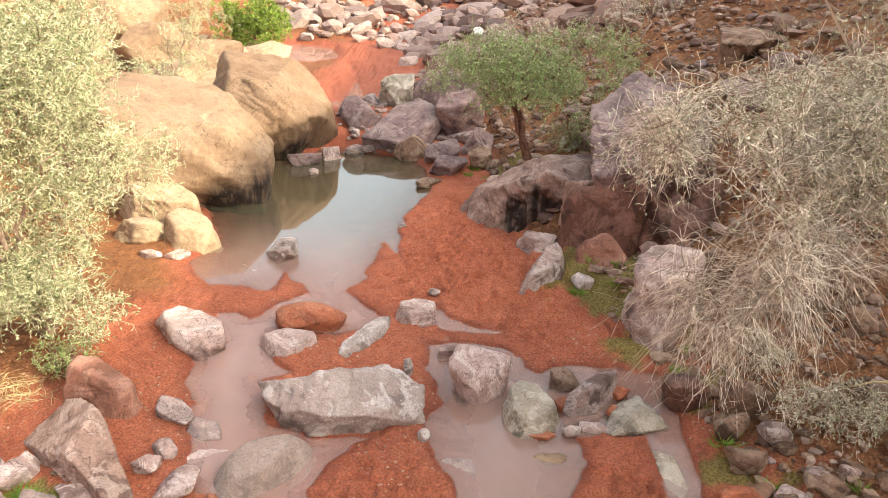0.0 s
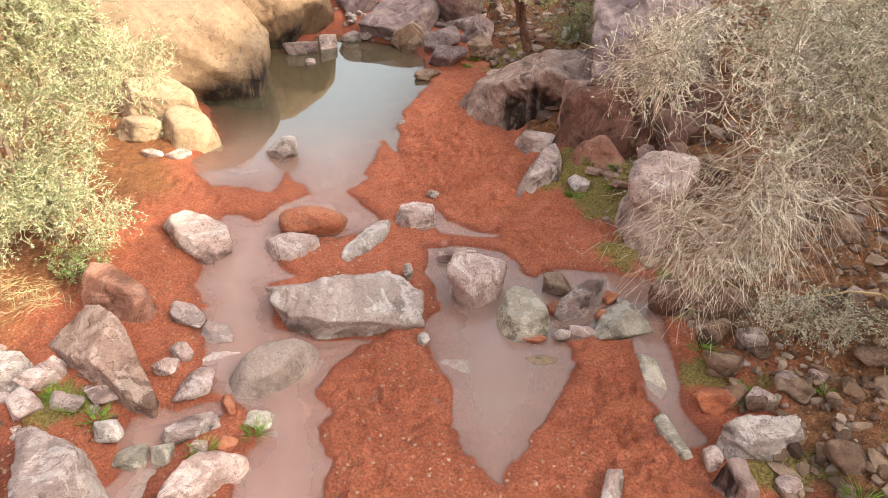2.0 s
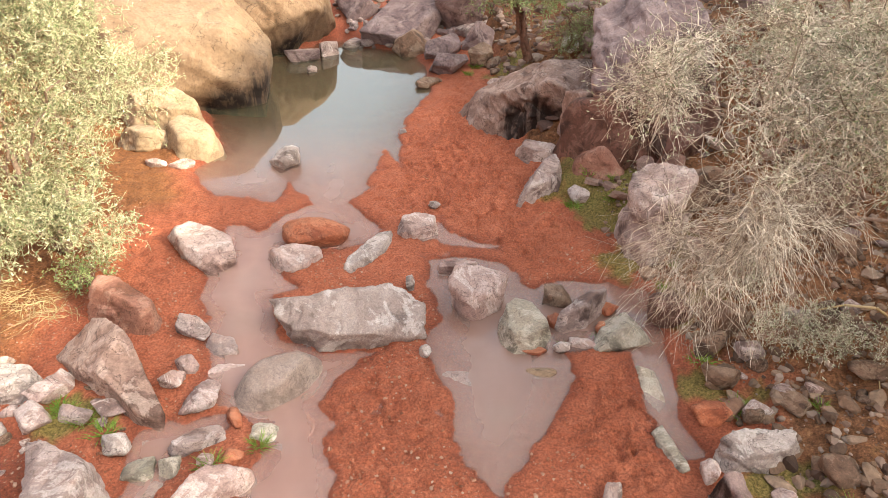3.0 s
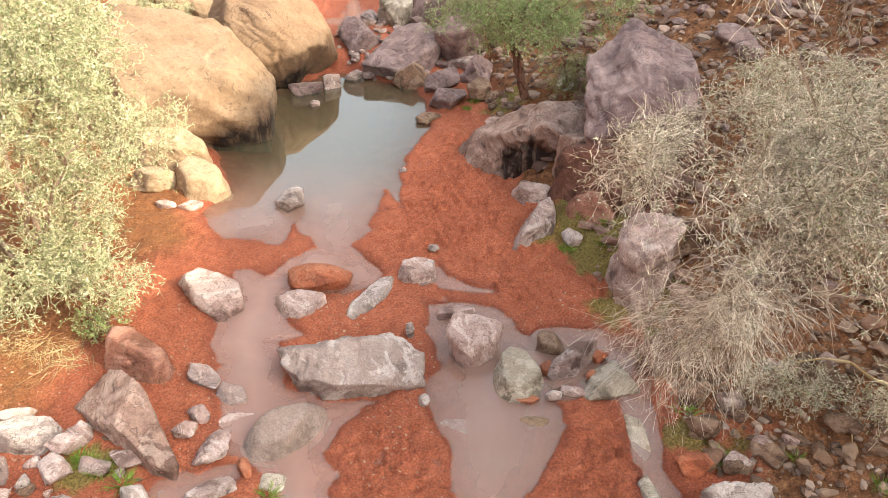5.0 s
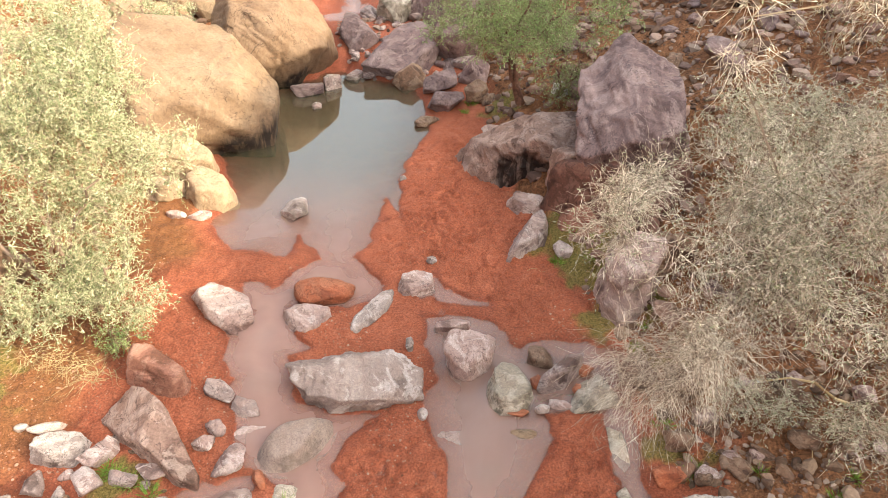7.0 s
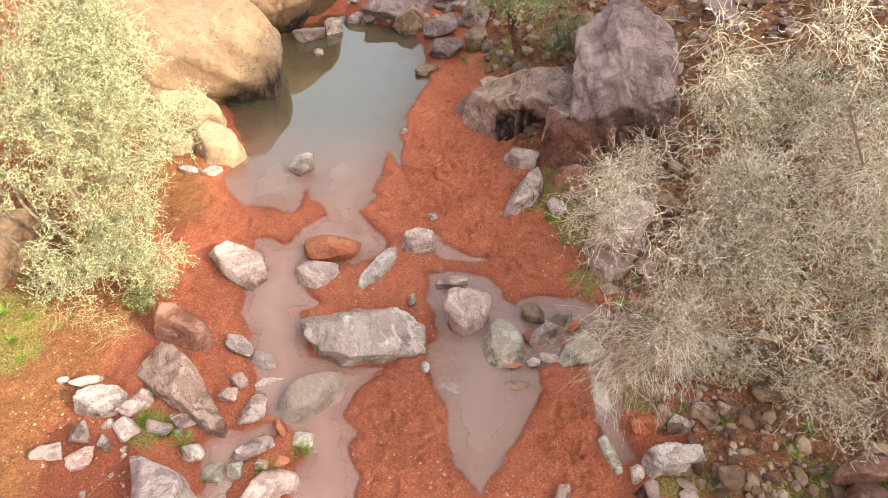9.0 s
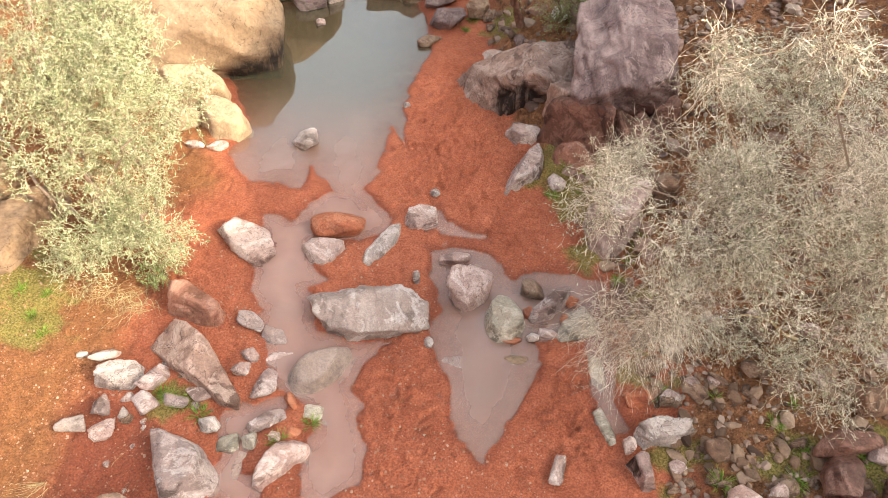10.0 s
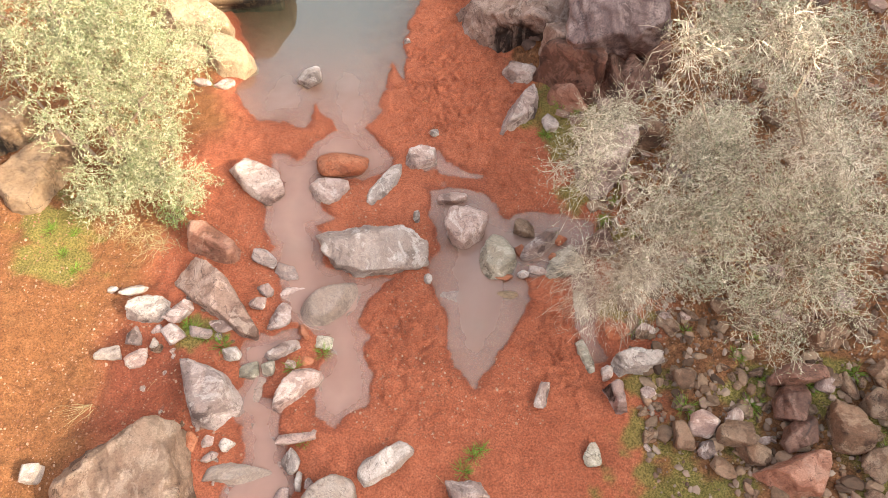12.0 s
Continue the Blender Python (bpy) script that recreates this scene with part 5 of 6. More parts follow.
rubble("rubble", 60, (-11, -5.6, 15.5, 27), (0.5, 1.7), island_stone("sunny_stone", [(0.27, 0.185, 0.12), (0.31, 0.22, 0.145), (0.25, 0.16, 0.10)]), "tan boulders of the sunny bank", 36)
rubble("rubble", 90, (-2.6, 1.0, 15.6, 18.6), (0.12, 0.35), BED_STONE, "small stones at the head of the pool", 37)


def pebbles(name, count, area, sizes, style, label, seed, keep):
    """Loose grit too fine to tell apart, as one mesh."""
    r = np.random.default_rng(seed)
    x, y = r.uniform(area[0], area[1], count), r.uniform(area[2], area[3], count)
    h, d, right, left = land(x, y)
    ok = keep(x, y, d, right, left)
    x, y, h = x[ok], y[ok], h[ok]
    sv, sf = sphere(1)
    s = sizes[0] * (sizes[1] / sizes[0]) ** (r.random(len(x)) ** 2.2)
    jig = r.uniform(0.7, 1.3, (len(x), len(sv), 1))
    dims = np.stack([s * r.uniform(0.8, 1.4, len(x)), s * r.uniform(0.7, 1.1, len(x)), s * r.uniform(0.5, 0.9, len(x))], 1)
    turn = r.uniform(0, 6.28, len(x))
    v = sv[None] * jig * dims[:, None, :] * 0.5
    c, q = np.cos(turn)[:, None], np.sin(turn)[:, None]
    v = np.stack([v[..., 0] * c - v[..., 1] * q, v[..., 0] * q + v[..., 1] * c, v[..., 2]], -1)
    v = v + np.stack([x, y, h + s * 0.1], 1)[:, None, :]
    f = sf[None] + (np.arange(len(x)) * len(sv))[:, None, None]
    return tagged(new(name, mesh_from(name, v.reshape(-1, 3), f.reshape(-1, 3), style, False)), label, "gravel", kind="stuff")


GRIT = leaf_material("mixed_grit", [(0.18, 0.07, 0.042), (0.30, 0.125, 0.075), (0.36, 0.19, 0.13), (0.42, 0.27, 0.20), (0.24, 0.10, 0.06)], 0.9)
SCREE = leaf_material("brown_scree", [(0.08, 0.046, 0.034), (0.155, 0.096, 0.07), (0.24, 0.16, 0.125), (0.33, 0.245, 0.20), (0.165, 0.12, 0.095)], 0.9)
pebbles("gravel", 22000, (-7.5, 2.8, 1.2, 9), (0.007, 0.042), GRIT, "loose pale grit on red sand", 31,
        lambda x, y, d, r, l: (d > 0.03) & (r < 0.2) & (fbm(x * 0.8, y * 0.8, 4.0, 2, 71) + 0.25 * (y < 4.5) + 0.75 * (x < -4.3) > 0.12))
pebbles("gravel", 9000, (2.2, 8.5, 1.0, 12), (0.02, 0.13), SCREE, "loose brown gravel on the bank", 32, lambda x, y, d, r, l: r > 0.1)
pebbles("gravel", 9000, (0.3, 13, 11, 32), (0.05, 0.28), SCREE, "loose brown scree on the hillside", 33, lambda x, y, d, r, l: r > 0.1)
pebbles("gravel", 1500, (-6.5, 1.0, 15.5, 34), (0.05, 0.3), SCREE, "loose stones of the upstream bed", 34, lambda x, y, d, r, l: (d > 0.1) & ((y < 18.5) | (y > 29)))


# ---- shrubs and trees ----
def prisms(segments, sides=3):
    """Tapered twigs of three sides or more, from rows of (x0,y0,z0, x1,y1,z1, r0, r1)."""
    s = np.asarray(segments, float)
    a, b = s[:, 0:3], s[:, 3:6]
    d = b - a
    d /= np.linalg.norm(d, axis=1)[:, None] + 1e-9
    ref = np.where(np.abs(d[:, 2:3]) > 0.9, [[1.0, 0, 0]], [[0, 0, 1.0]])
    u = np.cross(d, ref)
    u /= np.linalg.norm(u, axis=1)[:, None] + 1e-9
    w = np.cross(d, u)
    rings = []
    for end, rad in ((a, s[:, 6:7]), (b, s[:, 7:8])):
        for k in range(sides):
            t = 2 * math.pi * k / sides
            rings.append(end + rad * (math.cos(t) * u + math.sin(t) * w))
    v = np.stack(rings, 1).reshape(-1, 3)
    ring = np.arange(sides)
    nxt = (ring + 1) % sides
    base = np.vstack([np.stack([ring, nxt, nxt + sides], 1), np.stack([ring, nxt + sides, ring + sides], 1)])
    f = base[None] + (np.arange(len(s)) * 2 * sides)[:, None, None]
    return v, f.reshape(-1, 3)


def leaf_mesh(points, dirs, sizes, r, slim):
    """Small pointed leaves, two triangles each, folded a little."""
    n = len(points)
    d = dirs + r.normal(size=(n, 3)) * 0.55
    d /= np.linalg.norm(d, axis=1)[:, None] + 1e-9
    side = np.cross(d, r.normal(size=(n, 3)))
    side /= np.linalg.norm(side, axis=1)[:, None] + 1e-9
    s = sizes[:, None]
    mid = points + d * s * 0.5
    v = np.stack([points, mid + side * s * slim, points + d * s, mid - side * s * slim], 1).reshape(-1, 3)
    f = np.array([[0, 1, 2], [0, 2, 3]])[None] + (np.arange(n) * 4)[:, None, None]
    return v, f.reshape(-1, 3)


def shrub(name, label, base, stems, crowns, seed, twig_mat, leaf_mat, leaves=9, leaf_size=(0.012, 0.028), twig_len=(0.18, 0.40), twigs=3,
          droop=0.15, thick=0.035, slim=0.22, category="shrub", twig_r=0.0032, fork=None, gaps=-0.25):
    """stems: ends of the main limbs. crowns: (x, y, z, rx, ry, rz, sprays, leaf share) - the volumes that the sprays fill."""
    r = np.random.default_rng(seed)
    thing = tagged(new(name), label, category)
    thing.location = base
    base = np.array(base, float)
    limb, skeleton = [], []
    for ex, ey, ez in stems:
        end = np.array((ex, ey, ez), float)
        p, steps = base + r.normal(size=3) * (0.05, 0.05, 0), 14
        bend = r.normal(size=3) * 0.10 * np.linalg.norm(end - base)
        for i in range(1, steps + 1):
            t = i / steps
            straight = base + (end - base) * t
            if fork:
                knee = np.array(fork, float)
                straight = base + (knee - base) * t / 0.5 if t < 0.5 else knee + (end - knee) * (t - 0.5) / 0.5
            q = straight + (0.25 if fork else 1.0) * bend * math.sin(t * 3.14) + r.normal(size=3) * 0.018 * (1 + np.linalg.norm(end - base) * 0.3)
            r0, r1 = thick * (1 - 0.72 * (i - 1) / steps), thick * (1 - 0.72 * i / steps)
            limb.append((*p, *q, r0, r1))
            if i > 3:
                skeleton.append(q)
            p = q
    pts, share = [], []
    for cx, cy, cz, rx, ry, rz, n, lf in crowns:
        v = r.normal(size=(n, 3))
        v *= (r.random((n, 1)) ** 0.42) / np.linalg.norm(v, axis=1)[:, None]
        v *= (1 + 0.22 * fbm(v[:, 0] * 2.5 + seed, v[:, 1] * 2.5, v[:, 2] * 2.5, 2, seed))[:, None]
        at = v * (rx, ry, rz) + (cx, cy, cz)
        at = at[fbm(at[:, 0] * 1.9 + seed, at[:, 1] * 1.9, at[:, 2] * 1.9, 2, seed + 7) > gaps]
        pts.append(at)
        share.append(np.full(len(at), lf))
    pts, share = np.vstack(pts), np.concatenate(share)
    order = np.argsort(np.min(np.linalg.norm(pts[:, None, :] - np.array(skeleton)[None, ::3, :], axis=2), axis=1))
    skel = np.zeros((len(skeleton) + len(pts) * 2, 3))
    skel[:len(skeleton)] = skeleton
    used = len(skeleton)
    branch, twig, lp, ld = [], [], [], []
    for i in order:
        p = pts[i]
        k = int(np.argmin(np.linalg.norm(skel[:used] - p, axis=1)))
        o = skel[k]
        gap = np.linalg.norm(p - o)
        mid = (o + p) / 2 + r.normal(size=3) * 0.12 * gap + (0, 0, 0.06 * gap)
        rb = 0.0035 + 0.006 * min(gap, 1.2)
        branch += [(*o, *mid, rb * 1.3, rb), (*mid, *p, rb, rb * 0.6)]
        skel[used], skel[used + 1] = mid, p
        used += 2
        grow = (p - o) / (gap + 1e-6)
        for _ in range(twigs):
            d = grow * 0.55 + r.normal(size=3) * 0.75
            d /= np.linalg.norm(d)
            bare = share[i] < 0.02                      # leafless sprays are finer, longer and hang
            length, q = r.uniform(*twig_len) * (1.5 if bare else 1.0), p
            for step in range(5):
                d = d + r.normal(size=3) * (0.34 if bare else 0.42) + (0, 0, -droop * (2.0 if bare else 1.0))
                d /= np.linalg.norm(d)
                e = q + d * length / 5
                rr = twig_r * (0.66 if bare else 1.0) * (1 - 0.12 * step)
                twig.append((*q, *e, rr, rr * 0.88))
                if step in (1, 4):
                    sd = d * 0.5 + r.normal(size=3) * 0.75
                    sd /= np.linalg.norm(sd)
                    bend = q + sd * length * r.uniform(0.08, 0.2)
                    sd = sd + r.normal(size=3) * 0.5
                    tip = bend + sd * length * r.uniform(0.06, 0.16)
                    twig += [(*q, *bend, rr * 0.75, rr * 0.55), (*bend, *tip, rr * 0.55, rr * 0.3)]
                    if share[i] > r.random():
                        lp += [(q + bend) / 2, bend, (bend + tip) / 2, tip]
                        ld += [sd] * 4
                if share[i] > r.random():
                    for u in r.random(max(leaves // 6, 1)):
                        lp.append(q + (e - q) * u)
                        ld.append(d)
                q = e
    def centred(v):
        return v - base
    for k in range(len(stems)):
        v, f = prisms(limb[k * 14:(k + 1) * 14], 7)
        part("limb", mesh_from("limb", centred(v), f, BARK_RED if twig_mat is TWIG_DARK else BARK, True), thing)
    v, f = prisms(branch)
    tagged(part("branchwork", mesh_from("branchwork", centred(v), f, BARK if twig_mat is TWIG_DARK else BRANCH, False), thing), kind="stuff")
    v, f = prisms(twig)
    tagged(part("brushwood", mesh_from("brushwood", centred(v), f, twig_mat, False), thing), kind="stuff")
    if lp:
        lp, ld = np.array(lp), np.array(ld)
        v, f = leaf_mesh(lp, ld, r.uniform(*leaf_size, len(lp)), r, slim)
        tagged(part("foliage", mesh_from("foliage", centred(v), f, leaf_mat, False), thing), kind="stuff")
    return thing


# the tall pale shrub on the sunny bank
shrub("shrub", "tall pale sage-green thorny shrub in sunshine on orange sand", (-4.95, 7.7, 0.1),
      [(-4.2, 7.1, 1.4), (-4.1, 7.3, 2.6), (-4.3, 8.2, 3.9), (-5.2, 8.2, 4.2), (-6.2, 8.2, 3.2), (-6.9, 8.9, 3.0), (-5.3, 9.4, 3.2), (-4.7, 6.9, 2.0), (-4.3, 9.2, 2.2)],
      [(-4.85, 7.7, 2.6, 1.15, 1.35, 1.25, 480, 1), (-4.45, 7.25, 0.95, 0.72, 0.68, 0.7, 330, 1), (-4.75, 7.3, 1.7, 0.6, 0.5, 0.5, 90, 1), (-4.55, 8.2, 3.6, 0.9, 1.3, 0.75, 240, 1),
       (-6.3, 8.6, 2.9, 1.3, 1.5, 1.3, 200, 0.7), (-4.45, 9.2, 2.1, 0.85, 0.9, 0.85, 110, 0.9), (-5.3, 6.9, 0.9, 0.65, 0.5, 0.55, 80, 0.9)],
      41, TWIG, LEAF_SAGE, leaves=15, leaf_size=(0.026, 0.058), thick=0.04, twig_r=0.0040, slim=0.14, droop=-0.04, twig_len=(0.2, 0.44), twigs=5, gaps=-0.26)
shrub("shrub", "low dark green plant at the foot of the pale shrub", (-4.3, 6.95, 0.12), [(-4.4, 6.85, 0.4), (-4.2, 6.9, 0.4)],
      [(-4.32, 6.9, 0.34, 0.34, 0.26, 0.2, 50, 1)], 42, TWIG_DARK, LEAF_GREEN, leaves=16, leaf_size=(0.015, 0.035), twig_len=(0.12, 0.25), gaps=-2)
# the dry tree that leans out from the right bank
shrub("tree", "half-dry silvery thorn tree with drooping bare twigs on the bank", (5.35, 5.75, 0.9),
      [(1.9, 4.4, 2.5), (2.2, 5.3, 3.1), (2.3, 6.2, 2.8), (3.4, 4.8, 3.6), (4.4, 4.5, 3.0), (4.6, 5.6, 3.9), (4.5, 4.0, 2.0), (5.2, 4.9, 3.0), (4.6, 4.6, 2.6), (4.3, 7.0, 3.0), (5.4, 7.2, 2.9), (3.4, 6.6, 2.8)],
      [(1.95, 4.25, 2.55, 0.5, 0.5, 0.36, 210, 0.0), (2.45, 4.6, 2.75, 0.5, 0.5, 0.35, 150, 0.0), (2.2, 5.4, 3.25, 0.8, 0.75, 0.4, 380, 0.4), (3.2, 4.8, 3.35, 0.95, 0.95, 0.75, 340, 0.95),
       (2.35, 6.2, 3.1, 0.6, 0.5, 0.32, 190, 0.3), (2.8, 5.0, 5.5, 0.72, 0.5, 0.24, 170, 0.25), (2.7, 5.5, 4.75, 0.45, 0.3, 0.14, 50, 0.15), (3.9, 4.75, 4.3, 0.4, 0.35, 0.25, 50, 0.2), (4.3, 4.55, 2.9, 0.9, 0.85, 0.8, 230, 0.9),
       (4.4, 4.0, 1.95, 0.8, 0.4, 0.4, 130, 0.85), (3.6, 5.6, 3.1, 0.9, 0.6, 0.6, 110, 0.8), (4.4, 5.5, 3.7, 1.1, 0.7, 0.6, 120, 0.4), (5.3, 5.0, 3.1, 0.8, 0.9, 0.8, 140, 0.8),
       (4.3, 7.2, 3.0, 1.15, 0.95, 0.65, 280, 0.85), (5.5, 7.4, 2.9, 1.0, 1.0, 0.7, 170, 0.8), (3.3, 6.6, 2.9, 0.8, 0.6, 0.5, 130, 0.5),
       (3.2, 6.1, 3.25, 0.9, 0.6, 0.45, 300, 0.5), (3.9, 6.2, 3.4, 0.8, 0.6, 0.45, 220, 0.6)],
      43, TWIG_GREY, LEAF_SILVER, leaves=9, leaf_size=(0.016, 0.042), slim=0.19, droop=0.16, thick=0.032, fork=(4.95, 5.35, 2.3), twig_r=0.0031, twig_len=(0.24, 0.55), twigs=6, gaps=0.07)
shrub("shrub", "dry pale shrub with sparse grey leaves on the hillside", (4.9, 8.7, 1.0),
      [(4.0, 8.4, 2.9), (4.6, 9.0, 3.1), (5.3, 8.7, 3.0), (5.8, 9.1, 2.6)],
      [(4.5, 8.7, 2.5, 0.95, 0.8, 0.6, 200, 0.8), (5.6, 9.0, 2.5, 0.8, 0.7, 0.6, 140, 0.8)], 45, TWIG_GREY, LEAF_SILVER, leaves=12, leaf_size=(0.016, 0.042), twigs=5, thick=0.022, twig_r=0.0028)
shrub("shrub", "dry pale shrub with sparse grey leaves on the hillside", (6.6, 11.6, 1.9),
      [(5.9, 11.2, 3.6), (6.6, 11.6, 4.0), (7.3, 11.9, 3.6)], [(6.4, 11.5, 3.3, 1.2, 1.0, 0.9, 170, 0.55)], 46, TWIG, LEAF_SILVER)
shrub("small_tree", "small green tree with brown twisted trunk above the boulders", (1.58, 13.05, 0.72),
      [(1.25, 13.0, 2.3), (1.7, 13.3, 2.7), (2.4, 13.3, 2.5), (0.9, 13.2, 2.3)],
      [(1.1, 13.2, 2.35, 1.35, 0.9, 0.65, 380, 1), (2.5, 13.5, 2.4, 1.2, 0.8, 0.65, 300, 1), (1.6, 12.9, 2.0, 0.9, 0.6, 0.4, 90, 1)], 47, TWIG_DARK, LEAF_GREEN, leaves=14, leaf_size=(0.025, 0.06), slim=0.16, gaps=-0.2, twigs=4, droop=-0.05,
      thick=0.06, category="tree", fork=(1.35, 12.95, 1.75))
shrub("shrub", "low dark green shrub beside the small tree", (2.25, 12.7, 1.05), [(2.1, 12.5, 1.7), (2.6, 12.7, 1.8)],
      [(2.25, 12.6, 1.45, 0.7, 0.4, 0.4, 130, 1)], 48, TWIG_DARK, LEAF_GREEN, leaf_size=(0.02, 0.04))
shrub("shrub", "grey-green wispy shrub on the far slope", (4.2, 16.4, 2.3), [(4.0, 16.2, 3.8), (4.6, 16.6, 3.9)],
      [(4.2, 16.4, 3.3, 0.9, 0.7, 0.9, 100, 0.8)], 49, TWIG_GREY, LEAF_SILVER, leaf_size=(0.025, 0.05), twig_r=0.005)
shrub("shrub", "grey-green low shrub above the pool", (-0.2, 19.6, 0.5), [(-0.4, 19.4, 1.6), (0.2, 19.8, 1.5)],
      [(-0.1, 19.6, 1.2, 0.95, 0.7, 0.55, 80, 0.9)], 50, TWIG_GREY, LEAF_SILVER, leaf_size=(0.025, 0.05), twig_r=0.005)
shrub("shrub", "bright green bush beside the upstream pool", (-6.9, 26.5, 0.7), [(-7.0, 26.4, 2.3), (-6.4, 26.8, 2.0)],
      [(-6.8, 26.5, 1.7, 1.3, 1.0, 1.1, 340, 1)], 51, TWIG_DARK, LEAF_BRIGHT, leaf_size=(0.06, 0.12), twig_r=0.006, leaves=12)
shrub("shrub", "sunlit pale shrub on the sandy bank", (-6.9, 18.6, 0.9), [(-7.0, 18.4, 2.6), (-6.4, 18.8, 2.4)],
      [(-6.8, 18.6, 1.9, 1.1, 0.8, 0.8, 120, 0.9)], 52, TWIG, LEAF_SAGE, leaf_size=(0.025, 0.05), twig_r=0.005)
shrub("shrub", "sunlit pale shrub on the sandy bank", (-9.2, 17.5, 1.3), [(-9.2, 17.4, 3.6), (-8.6, 17.8, 3.2)],
      [(-9.1, 17.5, 2.7, 1.5, 1.1, 1.1, 150, 0.9)], 53, TWIG, LEAF_SAGE, leaf_size=(0.025, 0.05), twig_r=0.005)
shrub("shrub", "grey-green wispy shrub on the far slope", (2.0, 20.5, 1.2), [(1.8, 20.3, 2.4), (2.4, 20.6, 2.4)],
      [(2.0, 20.5, 2.0, 1.1, 0.7, 0.6, 90, 0.8)], 54, TWIG_GREY, LEAF_SILVER, leaf_size=(0.03, 0.06), twig_r=0.005)

for k, (sx, sy, sr, n) in enumerate(((-7.2, 13.2, 1.1, 150), (-8.3, 15.0, 1.3, 150), (-6.6, 16.6, 0.9, 110), (-9.8, 20.5, 1.6, 130), (-7.8, 22.5, 1.3, 120), (-11.5, 25, 1.8, 130), (-9.0, 29, 1.6, 110))):
    bz = height(sx, sy)
    shrub("shrub", "sunlit pale shrub on the sandy bank", (sx, sy, bz), [(sx - 0.3, sy - 0.2, bz + 1.5 * sr), (sx + 0.4, sy + 0.1, bz + 1.4 * sr)],
          [(sx, sy, bz + 1.0 * sr, sr, sr * 0.8, sr * 0.8, n, 0.9)], 90 + k, TWIG, LEAF_SAGE, leaf_size=(0.03, 0.06), twig_r=0.005)
for k, (sx, sy, sr, n) in enumerate(((8.2, 10.0, 1.3, 150), (7.6, 14.5, 1.1, 110), (9.4, 13.0, 1.4, 120), (5.6, 18.5, 1.0, 90), (8.3, 18.2, 1.3, 90), (3.2, 17.5, 0.8, 70), (0.9, 18.8, 0.7, 60))):
    bz = height(sx, sy)
    shrub("shrub", "dry grey shrub on the stony hillside", (sx, sy, bz), [(sx - 0.3, sy - 0.2, bz + 1.4 * sr), (sx + 0.4, sy + 0.1, bz + 1.3 * sr)],
          [(sx, sy, bz + 0.9 * sr, sr, sr * 0.8, sr * 0.75, n, 0.6)], 110 + k, TWIG_GREY, LEAF_SILVER, leaf_size=(0.025, 0.05), twig_r=0.005)


# dry brush that creeps over the stones of the bank
for k, (sx, sy, rx, ry, n) in enumerate(((3.75, 5.55, 0.6, 0.42, 100), (4.55, 5.1, 0.5, 0.35, 60), (3.35, 6.55, 0.4, 0.3, 50))):
    bz = height(sx, sy)
    shrub("shrub", "low dry grey-green brush on the stony bank", (sx, sy, bz), [(sx - 0.3, sy - 0.1, bz + 0.22), (sx + 0.3, sy + 0.1, bz + 0.25)],
          [(sx, sy, bz + 0.2, rx, ry, 0.14, n, 0.7)], 130 + k, TWIG_GREY, LEAF_SILVER, leaves=8, leaf_size=(0.015, 0.035), twigs=4, thick=0.010, twig_r=0.0022, twig_len=(0.12, 0.3), gaps=-1)


# ---- grass tufts ----
def tuft_mesh(seed, blades, tall, spread, mat):
    r = np.random.default_rng(seed)
    segs = []
    for _ in range(blades):
        a = r.uniform(0, 6.28)
        q = np.array((math.cos(a), math.sin(a), 0)) * spread * r.random() * 0.7
        d = np.array((math.cos(a) * 0.4, math.sin(a) * 0.4, 1.0)) + r.normal(size=3) * 0.25
        length = tall * r.uniform(0.5, 1.0)
        for k in range(3):
            d = d + np.array((math.cos(a), math.sin(a), -0.5)) * 0.28
            d /= np.linalg.norm(d)
            e = q + d * length / 3
            segs.append((*q, *e, 0.006 * (1 - k * 0.3), 0.006 * (0.7 - k * 0.3) + 0.0005))
            q = e
    v, f = prisms(segs)
    return mesh_from("grass_tuft", v, f, mat, False)


TUFTS = [tuft_mesh(60 + k, 60, 0.16, 0.16, LEAF_BRIGHT) for k in range(3)]
TUFT_SPOTS = ((-3.72, 4.85), (-3.5, 4.75), (-3.25, 4.6), (-3.85, 4.95), (-6.0, 6.1), (-5.75, 5.85), (-6.25, 6.5), (-5.9, 6.5), (1.95, 9.95), (2.1, 10.05),
              (2.15, 9.25), (1.85, 8.75), (2.35, 8.6), (2.45, 9.05), (1.36, 6.22), (1.78, 6.3), (-2.15, 4.25), (-1.75, 4.5), (-1.9, 3.15), (2.65, 4.35),
              (2.9, 4.9), (5.75, 2.8), (5.9, 3.1), (5.6, 3.9), (4.45, 3.9), (4.3, 3.6), (0.45, 2.95), (0.55, 3.05), (0.3, 2.75), (3.4, 3.6), (0.65, 14.3), (0.5, 13.9),
              (3.6, 4.75), (4.5, 4.55), (5.0, 3.75), (5.7, 4.8), (5.95, 2.75), (5.85, 2.4), (4.2, 4.3), (2.75, 5.6), (2.7, 6.9), (3.1, 6.4), (2.9, 7.2))
for k, (tx, ty) in enumerate(TUFT_SPOTS):
    ob = new("grass_tuft", TUFTS[k % 3])
    s = rng.uniform(0.6, 1.1)
    ob.matrix_world = pose(tx, ty, height(tx, ty) + 0.01, 0, 0, rng.uniform(0, 360)) @ Matrix.Scale(s, 4)
    tagged(ob, "small tuft of bright green grass", "grass", "green grass tufts", kind="stuff")

